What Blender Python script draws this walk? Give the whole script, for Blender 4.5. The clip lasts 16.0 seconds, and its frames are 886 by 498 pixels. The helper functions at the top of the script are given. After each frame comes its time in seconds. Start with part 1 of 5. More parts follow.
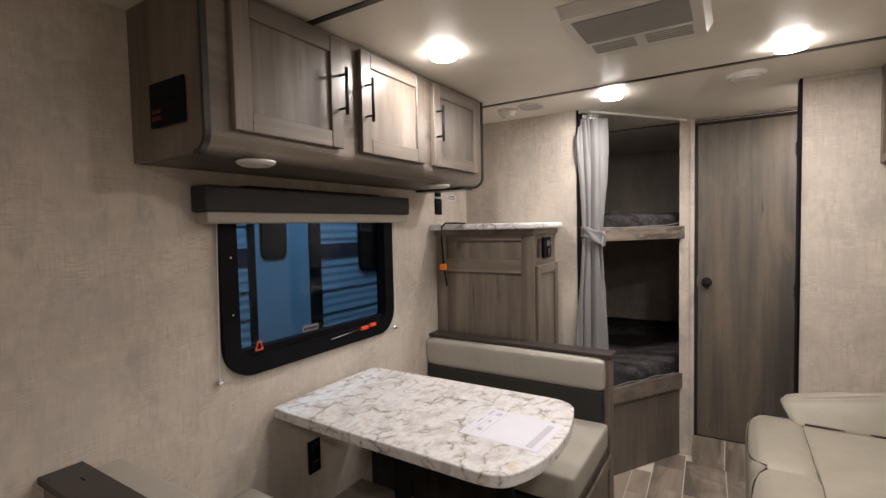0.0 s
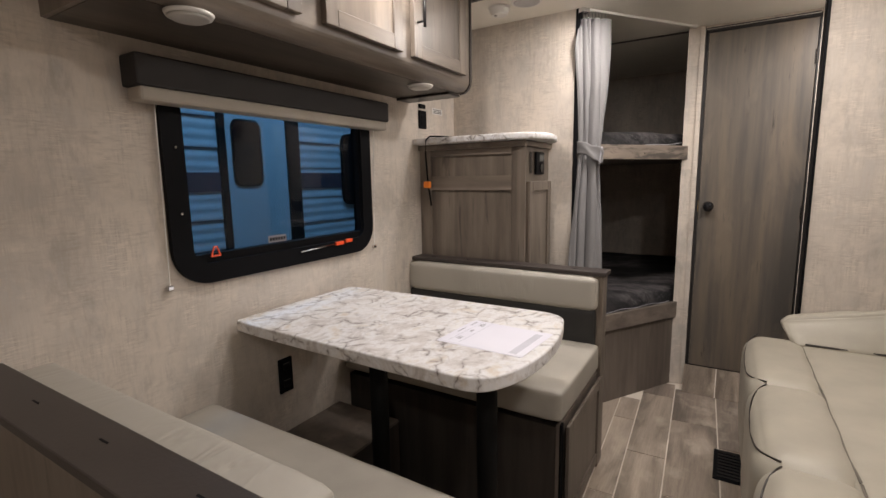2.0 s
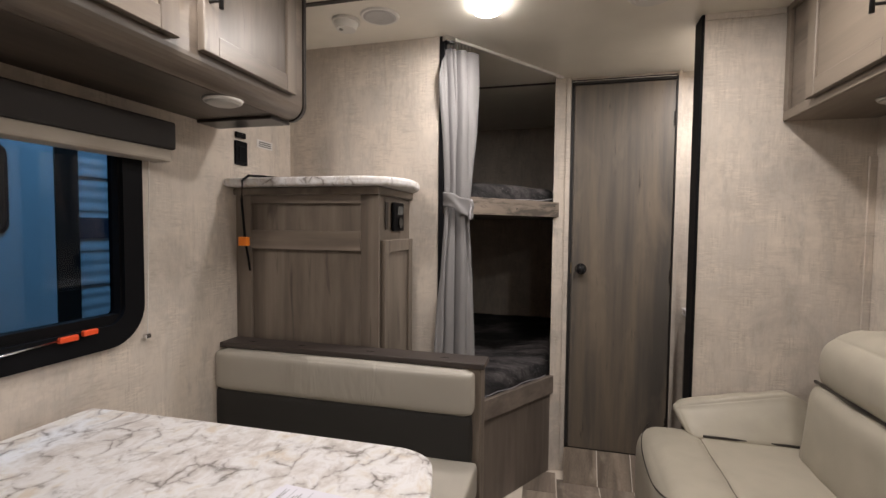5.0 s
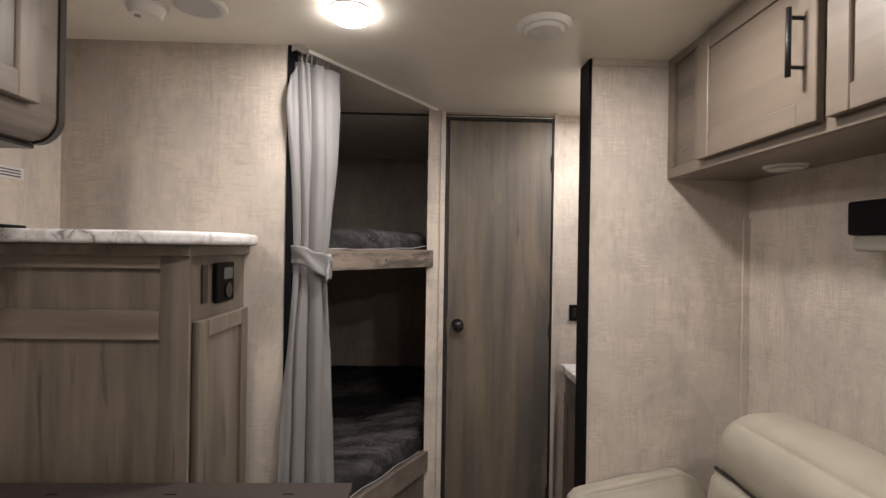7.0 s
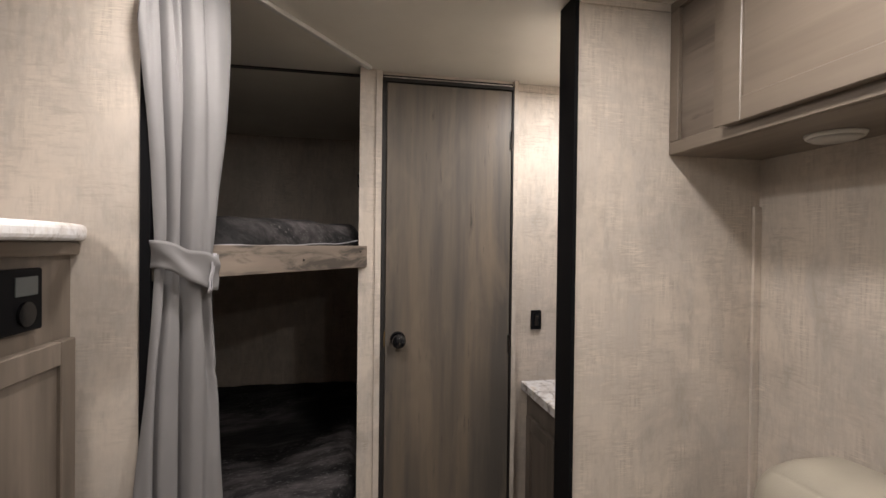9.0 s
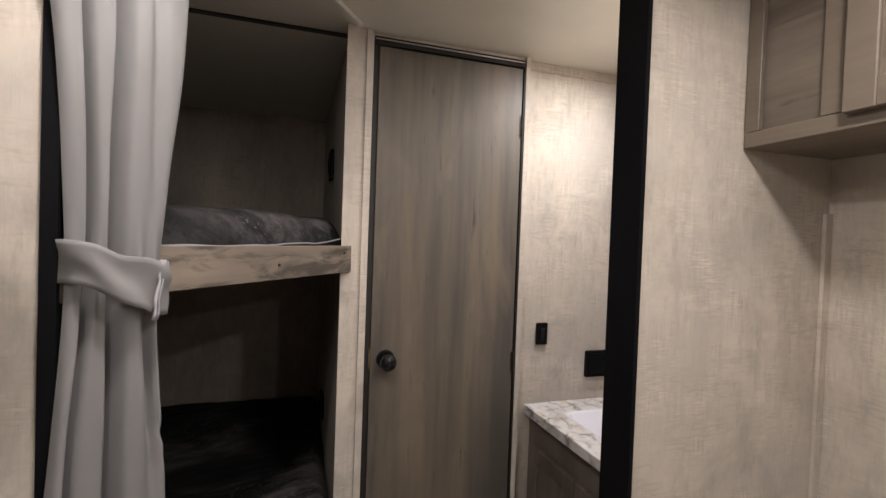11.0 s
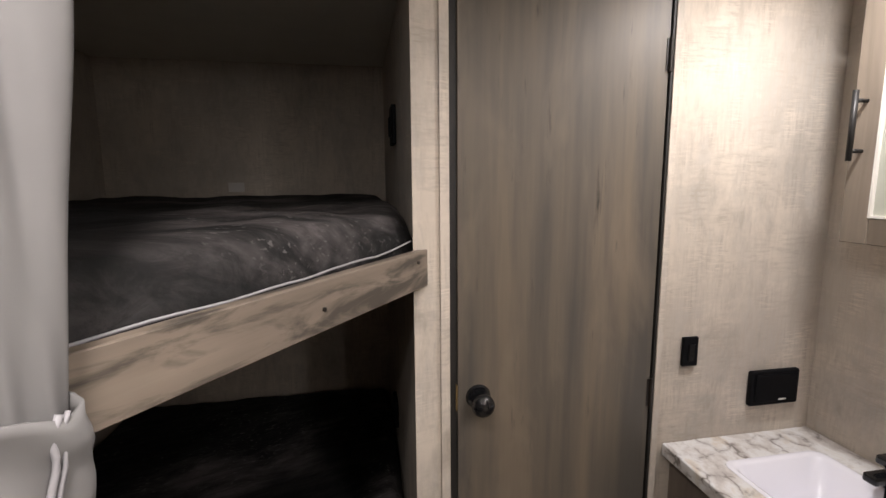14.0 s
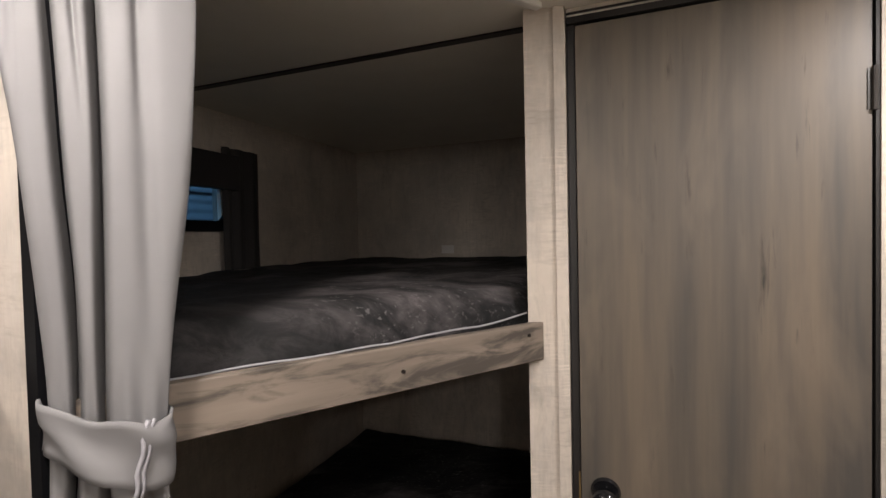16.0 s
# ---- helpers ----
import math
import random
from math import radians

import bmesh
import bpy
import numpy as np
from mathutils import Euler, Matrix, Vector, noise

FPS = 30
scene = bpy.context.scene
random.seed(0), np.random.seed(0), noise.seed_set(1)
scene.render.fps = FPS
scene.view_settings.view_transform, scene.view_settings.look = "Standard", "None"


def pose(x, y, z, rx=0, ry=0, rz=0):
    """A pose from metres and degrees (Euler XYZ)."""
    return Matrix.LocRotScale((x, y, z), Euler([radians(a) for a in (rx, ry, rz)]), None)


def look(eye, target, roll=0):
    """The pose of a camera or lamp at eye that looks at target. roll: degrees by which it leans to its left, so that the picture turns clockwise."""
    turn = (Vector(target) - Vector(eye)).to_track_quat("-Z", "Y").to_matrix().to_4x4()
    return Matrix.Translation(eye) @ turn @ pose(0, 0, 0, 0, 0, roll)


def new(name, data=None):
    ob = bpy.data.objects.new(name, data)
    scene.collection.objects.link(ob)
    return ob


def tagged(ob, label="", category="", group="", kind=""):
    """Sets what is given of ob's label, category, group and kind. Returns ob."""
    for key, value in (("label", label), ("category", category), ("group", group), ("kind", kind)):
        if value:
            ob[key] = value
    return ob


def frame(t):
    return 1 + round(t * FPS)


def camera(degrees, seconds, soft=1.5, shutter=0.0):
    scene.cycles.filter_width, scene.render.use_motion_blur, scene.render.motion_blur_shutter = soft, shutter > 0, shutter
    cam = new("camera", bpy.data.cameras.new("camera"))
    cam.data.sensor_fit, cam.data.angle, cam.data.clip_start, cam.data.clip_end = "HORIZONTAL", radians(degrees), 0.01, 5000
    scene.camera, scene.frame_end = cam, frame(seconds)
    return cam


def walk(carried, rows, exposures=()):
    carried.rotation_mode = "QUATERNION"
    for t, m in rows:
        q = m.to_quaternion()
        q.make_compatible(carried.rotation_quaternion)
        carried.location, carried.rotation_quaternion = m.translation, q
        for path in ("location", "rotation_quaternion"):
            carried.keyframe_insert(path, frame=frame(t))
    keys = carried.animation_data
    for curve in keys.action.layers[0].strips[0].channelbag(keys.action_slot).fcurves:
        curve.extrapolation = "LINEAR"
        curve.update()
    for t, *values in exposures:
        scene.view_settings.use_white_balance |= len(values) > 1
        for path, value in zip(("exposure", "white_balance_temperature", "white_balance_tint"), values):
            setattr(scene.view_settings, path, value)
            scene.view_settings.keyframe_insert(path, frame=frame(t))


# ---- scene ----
cam = camera(87.2, 16.0)
PATH = [
    (0, (0.138, 0.029, 1.446), (-0.8651, 1.6305, 1.3563), -1.26),
    (0.5, (0.130, 0.056, 1.414), (-0.8450, 1.6721, 1.2753), -1.29),
    (1, (0.114, 0.089, 1.378), (-0.8478, 1.7045, 1.1679), -1.22),
    (1.5, (0.101, 0.135, 1.322), (-0.8530, 1.7464, 1.0534), -0.94),
    (2, (0.090, 0.188, 1.259), (-0.8844, 1.7855, 0.9765), -0.96),
    (2.5, (0.076, 0.279, 1.214), (-0.8736, 1.8871, 0.9083), -1.12),
    (3, (0.067, 0.387, 1.203), (-0.8352, 2.0241, 0.9091), -1.68),
    (3.5, (0.052, 0.482, 1.214), (-0.7661, 2.1691, 0.9621), -1.72),
    (4, (-0.001, 0.568, 1.240), (-0.7089, 2.3095, 1.0275), -1.22),
    (4.5, (-0.061, 0.655, 1.263), (-0.6601, 2.4438, 1.1153), -0.31),
    (5, (-0.077, 0.721, 1.290), (-0.5600, 2.5482, 1.1995), 0.55),
    (7.5, (-0.160, 1.204, 1.437), (0.0045, 3.0886, 1.4387), 1.23),
    (8, (-0.172, 1.303, 1.431), (0.0664, 3.1801, 1.4131), 1.79),
    (8.5, (-0.165, 1.405, 1.429), (0.1308, 3.2738, 1.4032), 1.48),
    (9, (-0.149, 1.522, 1.429), (0.1927, 3.3825, 1.4107), 0.69),
    (11.5, (-0.302, 1.929, 1.450), (0.3681, 3.6970, 1.3922), 2.64),
    (12, (-0.308, 2.030, 1.450), (0.4417, 3.7643, 1.3490), 2.69),
    (12.5, (-0.288, 2.115, 1.450), (0.4546, 3.8479, 1.2924), 1.77),
    (13, (-0.278, 2.190, 1.470), (0.4212, 3.9350, 1.2522), 1.38),
    (13.5, (-0.270, 2.248, 1.517), (0.2955, 4.0325, 1.2415), 1.22),
    (14, (-0.251, 2.273, 1.560), (0.0793, 4.1157, 1.2869), -0.39),
    (14.5, (-0.201, 2.285, 1.595), (-0.1571, 4.1653, 1.3909), -1.37),
    (15, (-0.095, 2.258, 1.619), (-0.3269, 4.1304, 1.4855), -1.70),
    (15.5, (-0.025, 2.242, 1.620), (-0.5126, 4.0679, 1.5354), -1.38),
    (16, (0.034, 2.254, 1.599), (-0.6409, 4.0213, 1.5522), -1.27),
]
walk(cam, [(t, look(eye, target, roll)) for t, eye, target, roll in PATH], [(0, 0.02), (1.5, 0.05), (3, 0.02), (4.5, -0.07), (7.5, -0.15), (11.5, -0.21), (12.7, -0.2), (13.5, -0.05), (14.5, -0.04), (15.3, -0.04), (16, -0.02)])

# ---- numbers of the place ----
XL, XR = -1.277, 0.922        # window wall, sofa wall
YN, YW, YD = -1.5, 2.573, 3.235  # rear wall, curtain wall, bath door
YB = 4.42                     # back wall of the bunks
H = 2.058                     # ceiling
SX, SY = 0.38, 2.608          # end of the sofa-end wall
CUR, PST = (-0.588, 2.588), (-0.1455, 3.207)  # both ends of the bunk opening

# ---- world and light ----
world = bpy.data.worlds.new("world")
scene.world = world
world.use_nodes = True
world.node_tree.nodes["Background"].inputs[0].default_value = (0.05, 0.07, 0.1, 1)
world.node_tree.nodes["Background"].inputs[1].default_value = 0.3


def area(name, place, size, watts, colour, kelvin_turn=(0, 0, 0), shape="DISK", sy=None):
    l = bpy.data.lights.new(name, "AREA")
    l.shape, l.size, l.energy, l.color = shape, size, watts, colour
    if sy:
        l.size_y = sy
    ob = new(name, l)
    ob.matrix_world = pose(*place, *kelvin_turn)
    return ob


WARM = (1.0, 0.925, 0.885)
# The last entry is an unseen rear lamp, its place assumed, for the window wall.
LAMPS = ((-0.728, 1.444, 6.5), (-0.358, 2.353, 6.5), (0.302, 2.073, 6.5), (0.50, 1.11, 6.8), (0.45, -0.55, 8.5))
for lx, ly, w in LAMPS:
    area("ceiling_lamp", (lx, ly, H - 0.0235), 0.10, w, WARM)
area("bath_lamp", (0.61, 2.90, H - 0.0235), 0.07, 7.5, (1.0, 0.955, 0.95))
# Added area light in place of the bluish outdoor light on the trailer.
area("outdoor_fill", (-1.75, 2.0, 3.6), 1.2, 135, (0.21, 0.56, 1.0), (0, 48, 0), "RECTANGLE", 4.0)

# ---- materials ----
def nodes_of(name, rough=0.5, metal=0.0):
    m = bpy.data.materials.new(name)
    m.use_nodes = True
    nt = m.node_tree
    b = nt.nodes["Principled BSDF"]
    b.inputs["Roughness"].default_value = rough
    b.inputs["Metallic"].default_value = metal
    return m, nt, b


def plain(name, c, rough=0.5, metal=0.0, bump=0.0, scale=200.0, vary=0.08):
    m, nt, b = nodes_of(name, rough, metal)
    n = nt.nodes
    tc = n.new("ShaderNodeTexCoord")
    no = n.new("ShaderNodeTexNoise")
    no.inputs["Scale"].default_value = 9
    no.inputs["Detail"].default_value = 6
    nt.links.new(tc.outputs["Object"], no.inputs["Vector"])
    r = n.new("ShaderNodeValToRGB")
    r.color_ramp.elements[0].position, r.color_ramp.elements[1].position = 0.3, 0.7
    r.color_ramp.elements[0].color = (*[v * (1 - vary) for v in c], 1)
    r.color_ramp.elements[1].color = (*[min(1, v * (1 + vary)) for v in c], 1)
    nt.links.new(no.outputs["Fac"], r.inputs["Fac"])
    nt.links.new(r.outputs["Color"], b.inputs["Base Color"])
    if bump:
        n2 = n.new("ShaderNodeTexNoise")
        n2.inputs["Scale"].default_value = scale
        n2.inputs["Detail"].default_value = 4
        nt.links.new(tc.outputs["Object"], n2.inputs["Vector"])
        bp = n.new("ShaderNodeBump")
        bp.inputs["Strength"].default_value = bump
        bp.inputs["Distance"].default_value = 0.002
        nt.links.new(n2.outputs["Fac"], bp.inputs["Height"])
        nt.links.new(bp.outputs["Normal"], b.inputs["Normal"])
    return m


def tex(nt, vec, scale, kind="Noise", detail=5, rough=0.55, dist=0.0):
    mp = nt.nodes.new("ShaderNodeMapping")
    mp.inputs["Scale"].default_value = scale
    nt.links.new(vec, mp.inputs["Vector"])
    t = nt.nodes.new("ShaderNodeTex" + kind)
    t.inputs["Scale"].default_value = 1
    if kind == "Noise":
        t.inputs["Detail"].default_value = detail
        t.inputs["Roughness"].default_value = rough
        t.inputs["Distortion"].default_value = dist
    nt.links.new(mp.outputs["Vector"], t.inputs["Vector"])
    return t.outputs[0]


def ramp(nt, fac, stops):
    r = nt.nodes.new("ShaderNodeValToRGB")
    e = r.color_ramp.elements
    while len(e) < len(stops):
        e.new(0.5)
    for k, (p, c) in enumerate(stops):
        e[k].position = p
        e[k].color = (*c, 1) if not isinstance(c, (int, float)) else (c, c, c, 1)
    nt.links.new(fac, r.inputs["Fac"])
    return r.outputs["Color"]


def mix(nt, a, b, fac=0.5, mode="MIX"):
    m = nt.nodes.new("ShaderNodeMix")
    m.data_type, m.blend_type = "RGBA", mode
    for key, v in ((0, fac), (6, a), (7, b)):
        if isinstance(v, (int, float)):
            m.inputs[key].default_value = v
        elif isinstance(v, tuple):
            m.inputs[key].default_value = (*v, 1)
        else:
            nt.links.new(v, m.inputs[key])
    return m.outputs[2]


def bumped(nt, b, h, strength=0.2, dist=0.001):
    bp = nt.nodes.new("ShaderNodeBump")
    bp.inputs["Strength"].default_value = strength
    bp.inputs["Distance"].default_value = dist
    nt.links.new(h, bp.inputs["Height"])
    nt.links.new(bp.outputs["Normal"], b.inputs["Normal"])


def coords(nt):
    return nt.nodes.new("ShaderNodeTexCoord").outputs["Object"]


def linen(name, base=(0.57, 0.502, 0.43)):
    """Printed linen wall board: soft level and upright threads in worn patches of beige and grey."""
    m, nt, b = nodes_of(name, 0.84)
    v = coords(nt)
    across = tex(nt, v, (22, 22, 130), detail=4, rough=0.62)
    across2 = tex(nt, v, (26, 26, 260), detail=3, rough=0.6)
    up = tex(nt, v, (130, 130, 11), detail=4, rough=0.62)
    up2 = tex(nt, v, (260, 260, 16), detail=3, rough=0.6)
    patch_a = tex(nt, v, (4, 4, 13), detail=5, rough=0.7, dist=0.3)
    patch_b = tex(nt, v, (15, 15, 3.5), detail=5, rough=0.7, dist=0.3)
    big = tex(nt, v, (3.0, 3.0, 2.2), detail=5, rough=0.65)
    iso = tex(nt, v, (8, 8, 9), detail=4, rough=0.6)
    iso2 = tex(nt, v, (10, 10, 7), detail=4, rough=0.6)
    grey = tuple(x * k for x, k in zip(base, (0.83, 0.86, 0.90)))
    c = mix(nt, base, grey, ramp(nt, big, [(0.42, 0.0), (0.64, 1.0)]))
    c = mix(nt, c, grey, ramp(nt, patch_b, [(0.48, 0.0), (0.64, 0.8)]))
    c = mix(nt, c, tuple(x * 1.10 for x in base), ramp(nt, patch_a, [(0.52, 0.0), (0.68, 0.8)]))
    c = mix(nt, c, tuple(x * 0.76 for x in base), mix_fac(nt, across, iso, 0.47, 0.62))
    c = mix(nt, c, tuple(x * 0.70 for x in base), mix_fac(nt, up, iso2, 0.47, 0.62))
    c = mix(nt, c, tuple(x * 0.84 for x in base), mix_fac(nt, up2, big, 0.46, 0.60))
    c = mix(nt, c, tuple(x * 0.78 for x in base), mix_fac(nt, tex(nt, v, (60, 60, 20), detail=4), patch_b, 0.44, 0.60))
    c = mix(nt, c, tuple(min(1, x * 1.12) for x in base), mix_fac(nt, across2, iso2, 0.50, 0.66))
    worn = tex(nt, v, (5, 5, 3.5), detail=6, rough=0.72, dist=0.4)
    c = mix(nt, c, ramp(nt, worn, [(0.36, 0.86), (0.50, 1.0), (0.64, 1.05)]), 1.0, "MULTIPLY")
    nt.links.new(c, b.inputs["Base Color"])
    bumped(nt, b, mix(nt, across, up, 0.5), 0.14, 0.0008)
    return m


def mix_fac(nt, thread, patch, lo, hi):
    a = ramp(nt, thread, [(0.46, 0.0), (0.64, 1.0)])
    p = ramp(nt, patch, [(lo, 0.0), (hi, 0.85)])
    return mix(nt, a, p, 1.0, "MULTIPLY")


def wood(name, dark, mid, light, rough=0.45, grain="z", knots=True, turn=0.0, mark=(0.64, 0.76), blots=(22, 2.4), worn=1.0):
    """Grey-brown laminate, its grain along one axis."""
    m, nt, b = nodes_of(name, rough)
    v = coords(nt)
    if turn:
        vr = nt.nodes.new("ShaderNodeVectorRotate")
        vr.rotation_type = "Z_AXIS"
        vr.inputs["Angle"].default_value = radians(-turn)
        nt.links.new(v, vr.inputs["Vector"])
        v = vr.outputs[0]
    s = {"z": lambda a, c: (a, a, c), "y": lambda a, c: (a, c, a), "x": lambda a, c: (c, a, a)}[grain]
    rnd = nt.nodes.new("ShaderNodeObjectInfo").outputs["Random"]
    add = nt.nodes.new("ShaderNodeVectorMath")
    add.operation = "MULTIPLY_ADD"
    comb = nt.nodes.new("ShaderNodeCombineXYZ")
    for k in range(3):
        nt.links.new(rnd, comb.inputs[k])
    nt.links.new(comb.outputs[0], add.inputs[0])
    add.inputs[1].default_value = (7, 5, 9)
    nt.links.new(v, add.inputs[2])
    v = add.outputs[0]
    broad = tex(nt, v, s(9, 0.5), detail=3, rough=0.5, dist=0.25)
    fine = tex(nt, v, s(110, 2.2), detail=6, rough=0.65)
    blot = tex(nt, v, s(*blots), detail=5, rough=0.62, dist=0.8)
    c = ramp(nt, broad, [(0.30, dark), (0.46, mid), (0.56, light), (0.68, mid), (0.8, dark)])
    mist = tex(nt, v, s(6, 1.6), detail=4, rough=0.6, dist=0.5)
    smear = tex(nt, v, s(30, 3.0), detail=4, rough=0.6, dist=0.6)
    c = mix(nt, c, ramp(nt, mist, [(0.34, 0.80), (0.66, 1.14)]), 0.9 * worn, "MULTIPLY")
    c = mix(nt, c, ramp(nt, smear, [(0.36, 0.74), (0.56, 1.04)]), 0.55 * worn, "MULTIPLY")
    c = mix(nt, c, ramp(nt, fine, [(0.3, 0.72), (0.62, 1.06)]), 0.28, "MULTIPLY")
    if knots:
        c = mix(nt, c, tuple(x * 0.42 for x in dark), ramp(nt, blot, [(mark[0], 0.0), (mark[1], 0.8)]))
    nt.links.new(c, b.inputs["Base Color"])
    bumped(nt, b, fine, 0.1, 0.0006)
    return m


def door_wood(name, tan, slate, dark, rough=0.42):
    """Weathered board print: broad upright bands of tan and slate grey, thin dark streaks and knots."""
    m, nt, b = nodes_of(name, rough)
    v = coords(nt)
    band = tex(nt, v, (8.5, 8.5, 0.6), detail=4, rough=0.6, dist=0.15)
    band2 = tex(nt, v, (19, 19, 1.8), detail=4, rough=0.6, dist=0.3)
    fine = tex(nt, v, (150, 150, 5), detail=5, rough=0.6)
    mist = tex(nt, v, (7, 7, 2.2), detail=4, rough=0.6, dist=0.6)
    streak = tex(nt, v, (70, 70, 6), detail=4, rough=0.6, dist=0.5)
    where = tex(nt, v, (16, 16, 4), detail=4, rough=0.6)
    c = mix(nt, tan, slate, ramp(nt, mix(nt, band, band2, 0.2), [(0.41, 0.0), (0.59, 1.0)]))
    c = mix(nt, c, tuple(x * 1.35 for x in tan), ramp(nt, mist, [(0.54, 0.0), (0.74, 0.6)]))
    c = mix(nt, c, ramp(nt, fine, [(0.3, 0.95), (0.7, 1.03)]), 1.0, "MULTIPLY")
    c = mix(nt, c, dark, mix(nt, ramp(nt, streak, [(0.56, 0.0), (0.68, 1.0)]), ramp(nt, where, [(0.54, 0.0), (0.66, 0.95)]), 1.0, "MULTIPLY"))
    nt.links.new(c, b.inputs["Base Color"])
    bumped(nt, b, fine, 0.08, 0.0006)
    return m


def marble(name):
    """Printed marble: a net of thin broken grey-brown veins over cloudy white and beige."""
    m, nt, b = nodes_of(name, 0.42)
    v = coords(nt)
    warp = nt.nodes.new("ShaderNodeTexNoise")
    warp.inputs["Scale"].default_value = 14
    warp.inputs["Detail"].default_value = 5
    nt.links.new(v, warp.inputs["Vector"])
    add = nt.nodes.new("ShaderNodeVectorMath")
    add.operation = "MULTIPLY_ADD"
    nt.links.new(warp.outputs["Color"], add.inputs[0])
    add.inputs[1].default_value = (0.07, 0.07, 0.07)
    nt.links.new(v, add.inputs[2])
    w = add.outputs[0]

    def net(scale, width):
        mp = nt.nodes.new("ShaderNodeMapping")
        mp.inputs["Scale"].default_value = scale
        nt.links.new(w, mp.inputs["Vector"])
        t = nt.nodes.new("ShaderNodeTexVoronoi")
        t.feature = "DISTANCE_TO_EDGE"
        t.inputs["Scale"].default_value = 1
        nt.links.new(mp.outputs[0], t.inputs["Vector"])
        return ramp(nt, t.outputs["Distance"], [(0.0, 1.0), (width * 0.4, 0.7), (width, 0.0)])
    cloud = tex(nt, v, (13, 10, 13), detail=6, rough=0.65, dist=0.5)
    mask = tex(nt, v, (17, 14, 17), detail=5, rough=0.65)
    mask2 = tex(nt, v, (26, 30, 26), detail=4, rough=0.6)
    c = ramp(nt, cloud, [(0.32, (0.46, 0.425, 0.41)), (0.43, (0.62, 0.59, 0.57)), (0.52, (0.72, 0.712, 0.72)), (0.58, (0.69, 0.672, 0.655)), (0.68, (0.61, 0.54, 0.465))])
    c = mix(nt, c, (0.30, 0.26, 0.24), mix(nt, net((17, 12, 17), 0.16), ramp(nt, mask, [(0.43, 0.0), (0.62, 0.62)]), 1.0, "MULTIPLY"))
    c = mix(nt, c, (0.13, 0.11, 0.10), mix(nt, net((17, 12, 17), 0.05), ramp(nt, mask, [(0.48, 0.0), (0.60, 0.9)]), 1.0, "MULTIPLY"))
    c = mix(nt, c, (0.38, 0.34, 0.32), mix(nt, net((31, 25, 31), 0.12), ramp(nt, mask2, [(0.48, 0.0), (0.64, 0.5)]), 1.0, "MULTIPLY"))
    nt.links.new(c, b.inputs["Base Color"])
    return m


def glow(name, colour, strength):
    m, nt, b = nodes_of(name, 0.4)
    b.inputs["Base Color"].default_value = (0.8, 0.8, 0.8, 1)
    b.inputs["Emission Color"].default_value = (*colour, 1)
    b.inputs["Emission Strength"].default_value = strength
    return m


M_WALL = linen("linen_board")
M_CEIL = plain("ceiling_board", (0.74, 0.70, 0.62), 0.38, bump=0.05, scale=60, vary=0.03)
M_CAB = wood("cabinet_wood", (0.10, 0.079, 0.063), (0.15, 0.122, 0.097), (0.19, 0.156, 0.126), 0.36, mark=(0.60, 0.74))
M_CABY = wood("cabinet_wood_level", (0.115, 0.092, 0.073), (0.165, 0.134, 0.107), (0.205, 0.168, 0.136), 0.36, grain="y")
M_CABX = wood("cabinet_wood_rail", (0.105, 0.083, 0.066), (0.165, 0.134, 0.107), (0.215, 0.176, 0.142), 0.36, grain="x")
M_DOOR = door_wood("door_wood", (0.150, 0.119, 0.089), (0.079, 0.070, 0.061), (0.026, 0.023, 0.02), 0.5)
M_RAIL = wood("rail_wood", (0.10, 0.088, 0.077), (0.20, 0.162, 0.13), (0.25, 0.203, 0.163), 0.5, grain="x", turn=54.4, mark=(0.47, 0.62), blots=(26, 5.5), worn=0.6)
M_DARK = plain("espresso_trim", (0.018, 0.014, 0.012), 0.32, bump=0.1)
M_FRAME = plain("door_frame_black", (0.012, 0.010, 0.009), 0.6)
M_LEDGE = plain("espresso_board", (0.042, 0.033, 0.029), 0.5, bump=0.15)
M_BLACK = plain("black_plastic", (0.007, 0.007, 0.008), 0.5)
M_BLACK.node_tree.nodes["Principled BSDF"].inputs["Specular IOR Level"].default_value = 0.06
M_MATT = plain("black_metal", (0.016, 0.015, 0.015), 0.45, 0.3)
M_WHITE = plain("white_plastic", (0.68, 0.66, 0.62), 0.4, vary=0.03)
M_CHROME = plain("chrome", (0.7, 0.7, 0.7), 0.15, 1.0)
M_VINYL = plain("cream_vinyl", (0.372, 0.339, 0.275), 0.42, bump=0.25, scale=260)
# Wood with the shade below table and seats put into its colour.
M_WOOD_SHADE = wood("shaded_dark_wood", (0.024, 0.019, 0.016), (0.036, 0.029, 0.024), (0.05, 0.041, 0.034), 0.6)
M_POST = plain("black_powder_coat", (0.006, 0.006, 0.006), 0.6)
M_POST.node_tree.nodes["Principled BSDF"].inputs["Specular IOR Level"].default_value = 0.15
M_CUSH = plain("grey_vinyl", (0.37, 0.342, 0.296), 0.5, bump=0.25, scale=300)
M_PUCKER, _nt, _b = nodes_of("puckered_vinyl", 0.5)
_b.inputs["Base Color"].default_value = (0.40, 0.37, 0.32, 1)
_v = coords(_nt)
bumped(_nt, _b, mix(_nt, tex(_nt, _v, (20, 8, 4), detail=2, dist=0.8), ramp(_nt, tex(_nt, _v, (3, 1, 1), detail=1), [(0.42, 0.0), (0.58, 1.0)]), 1.0, "MULTIPLY"), 0.8, 0.014)
_nt.links.new(mix(_nt, (0.35, 0.325, 0.28), (0.385, 0.357, 0.31), tex(_nt, _v, (9, 9, 9))), _b.inputs["Base Color"])
M_GROOVE = plain("groove_shade", (0.14, 0.122, 0.098), 0.6)
M_CHAR = plain("charcoal_vinyl", (0.018, 0.017, 0.016), 0.6, bump=0.2, scale=300)
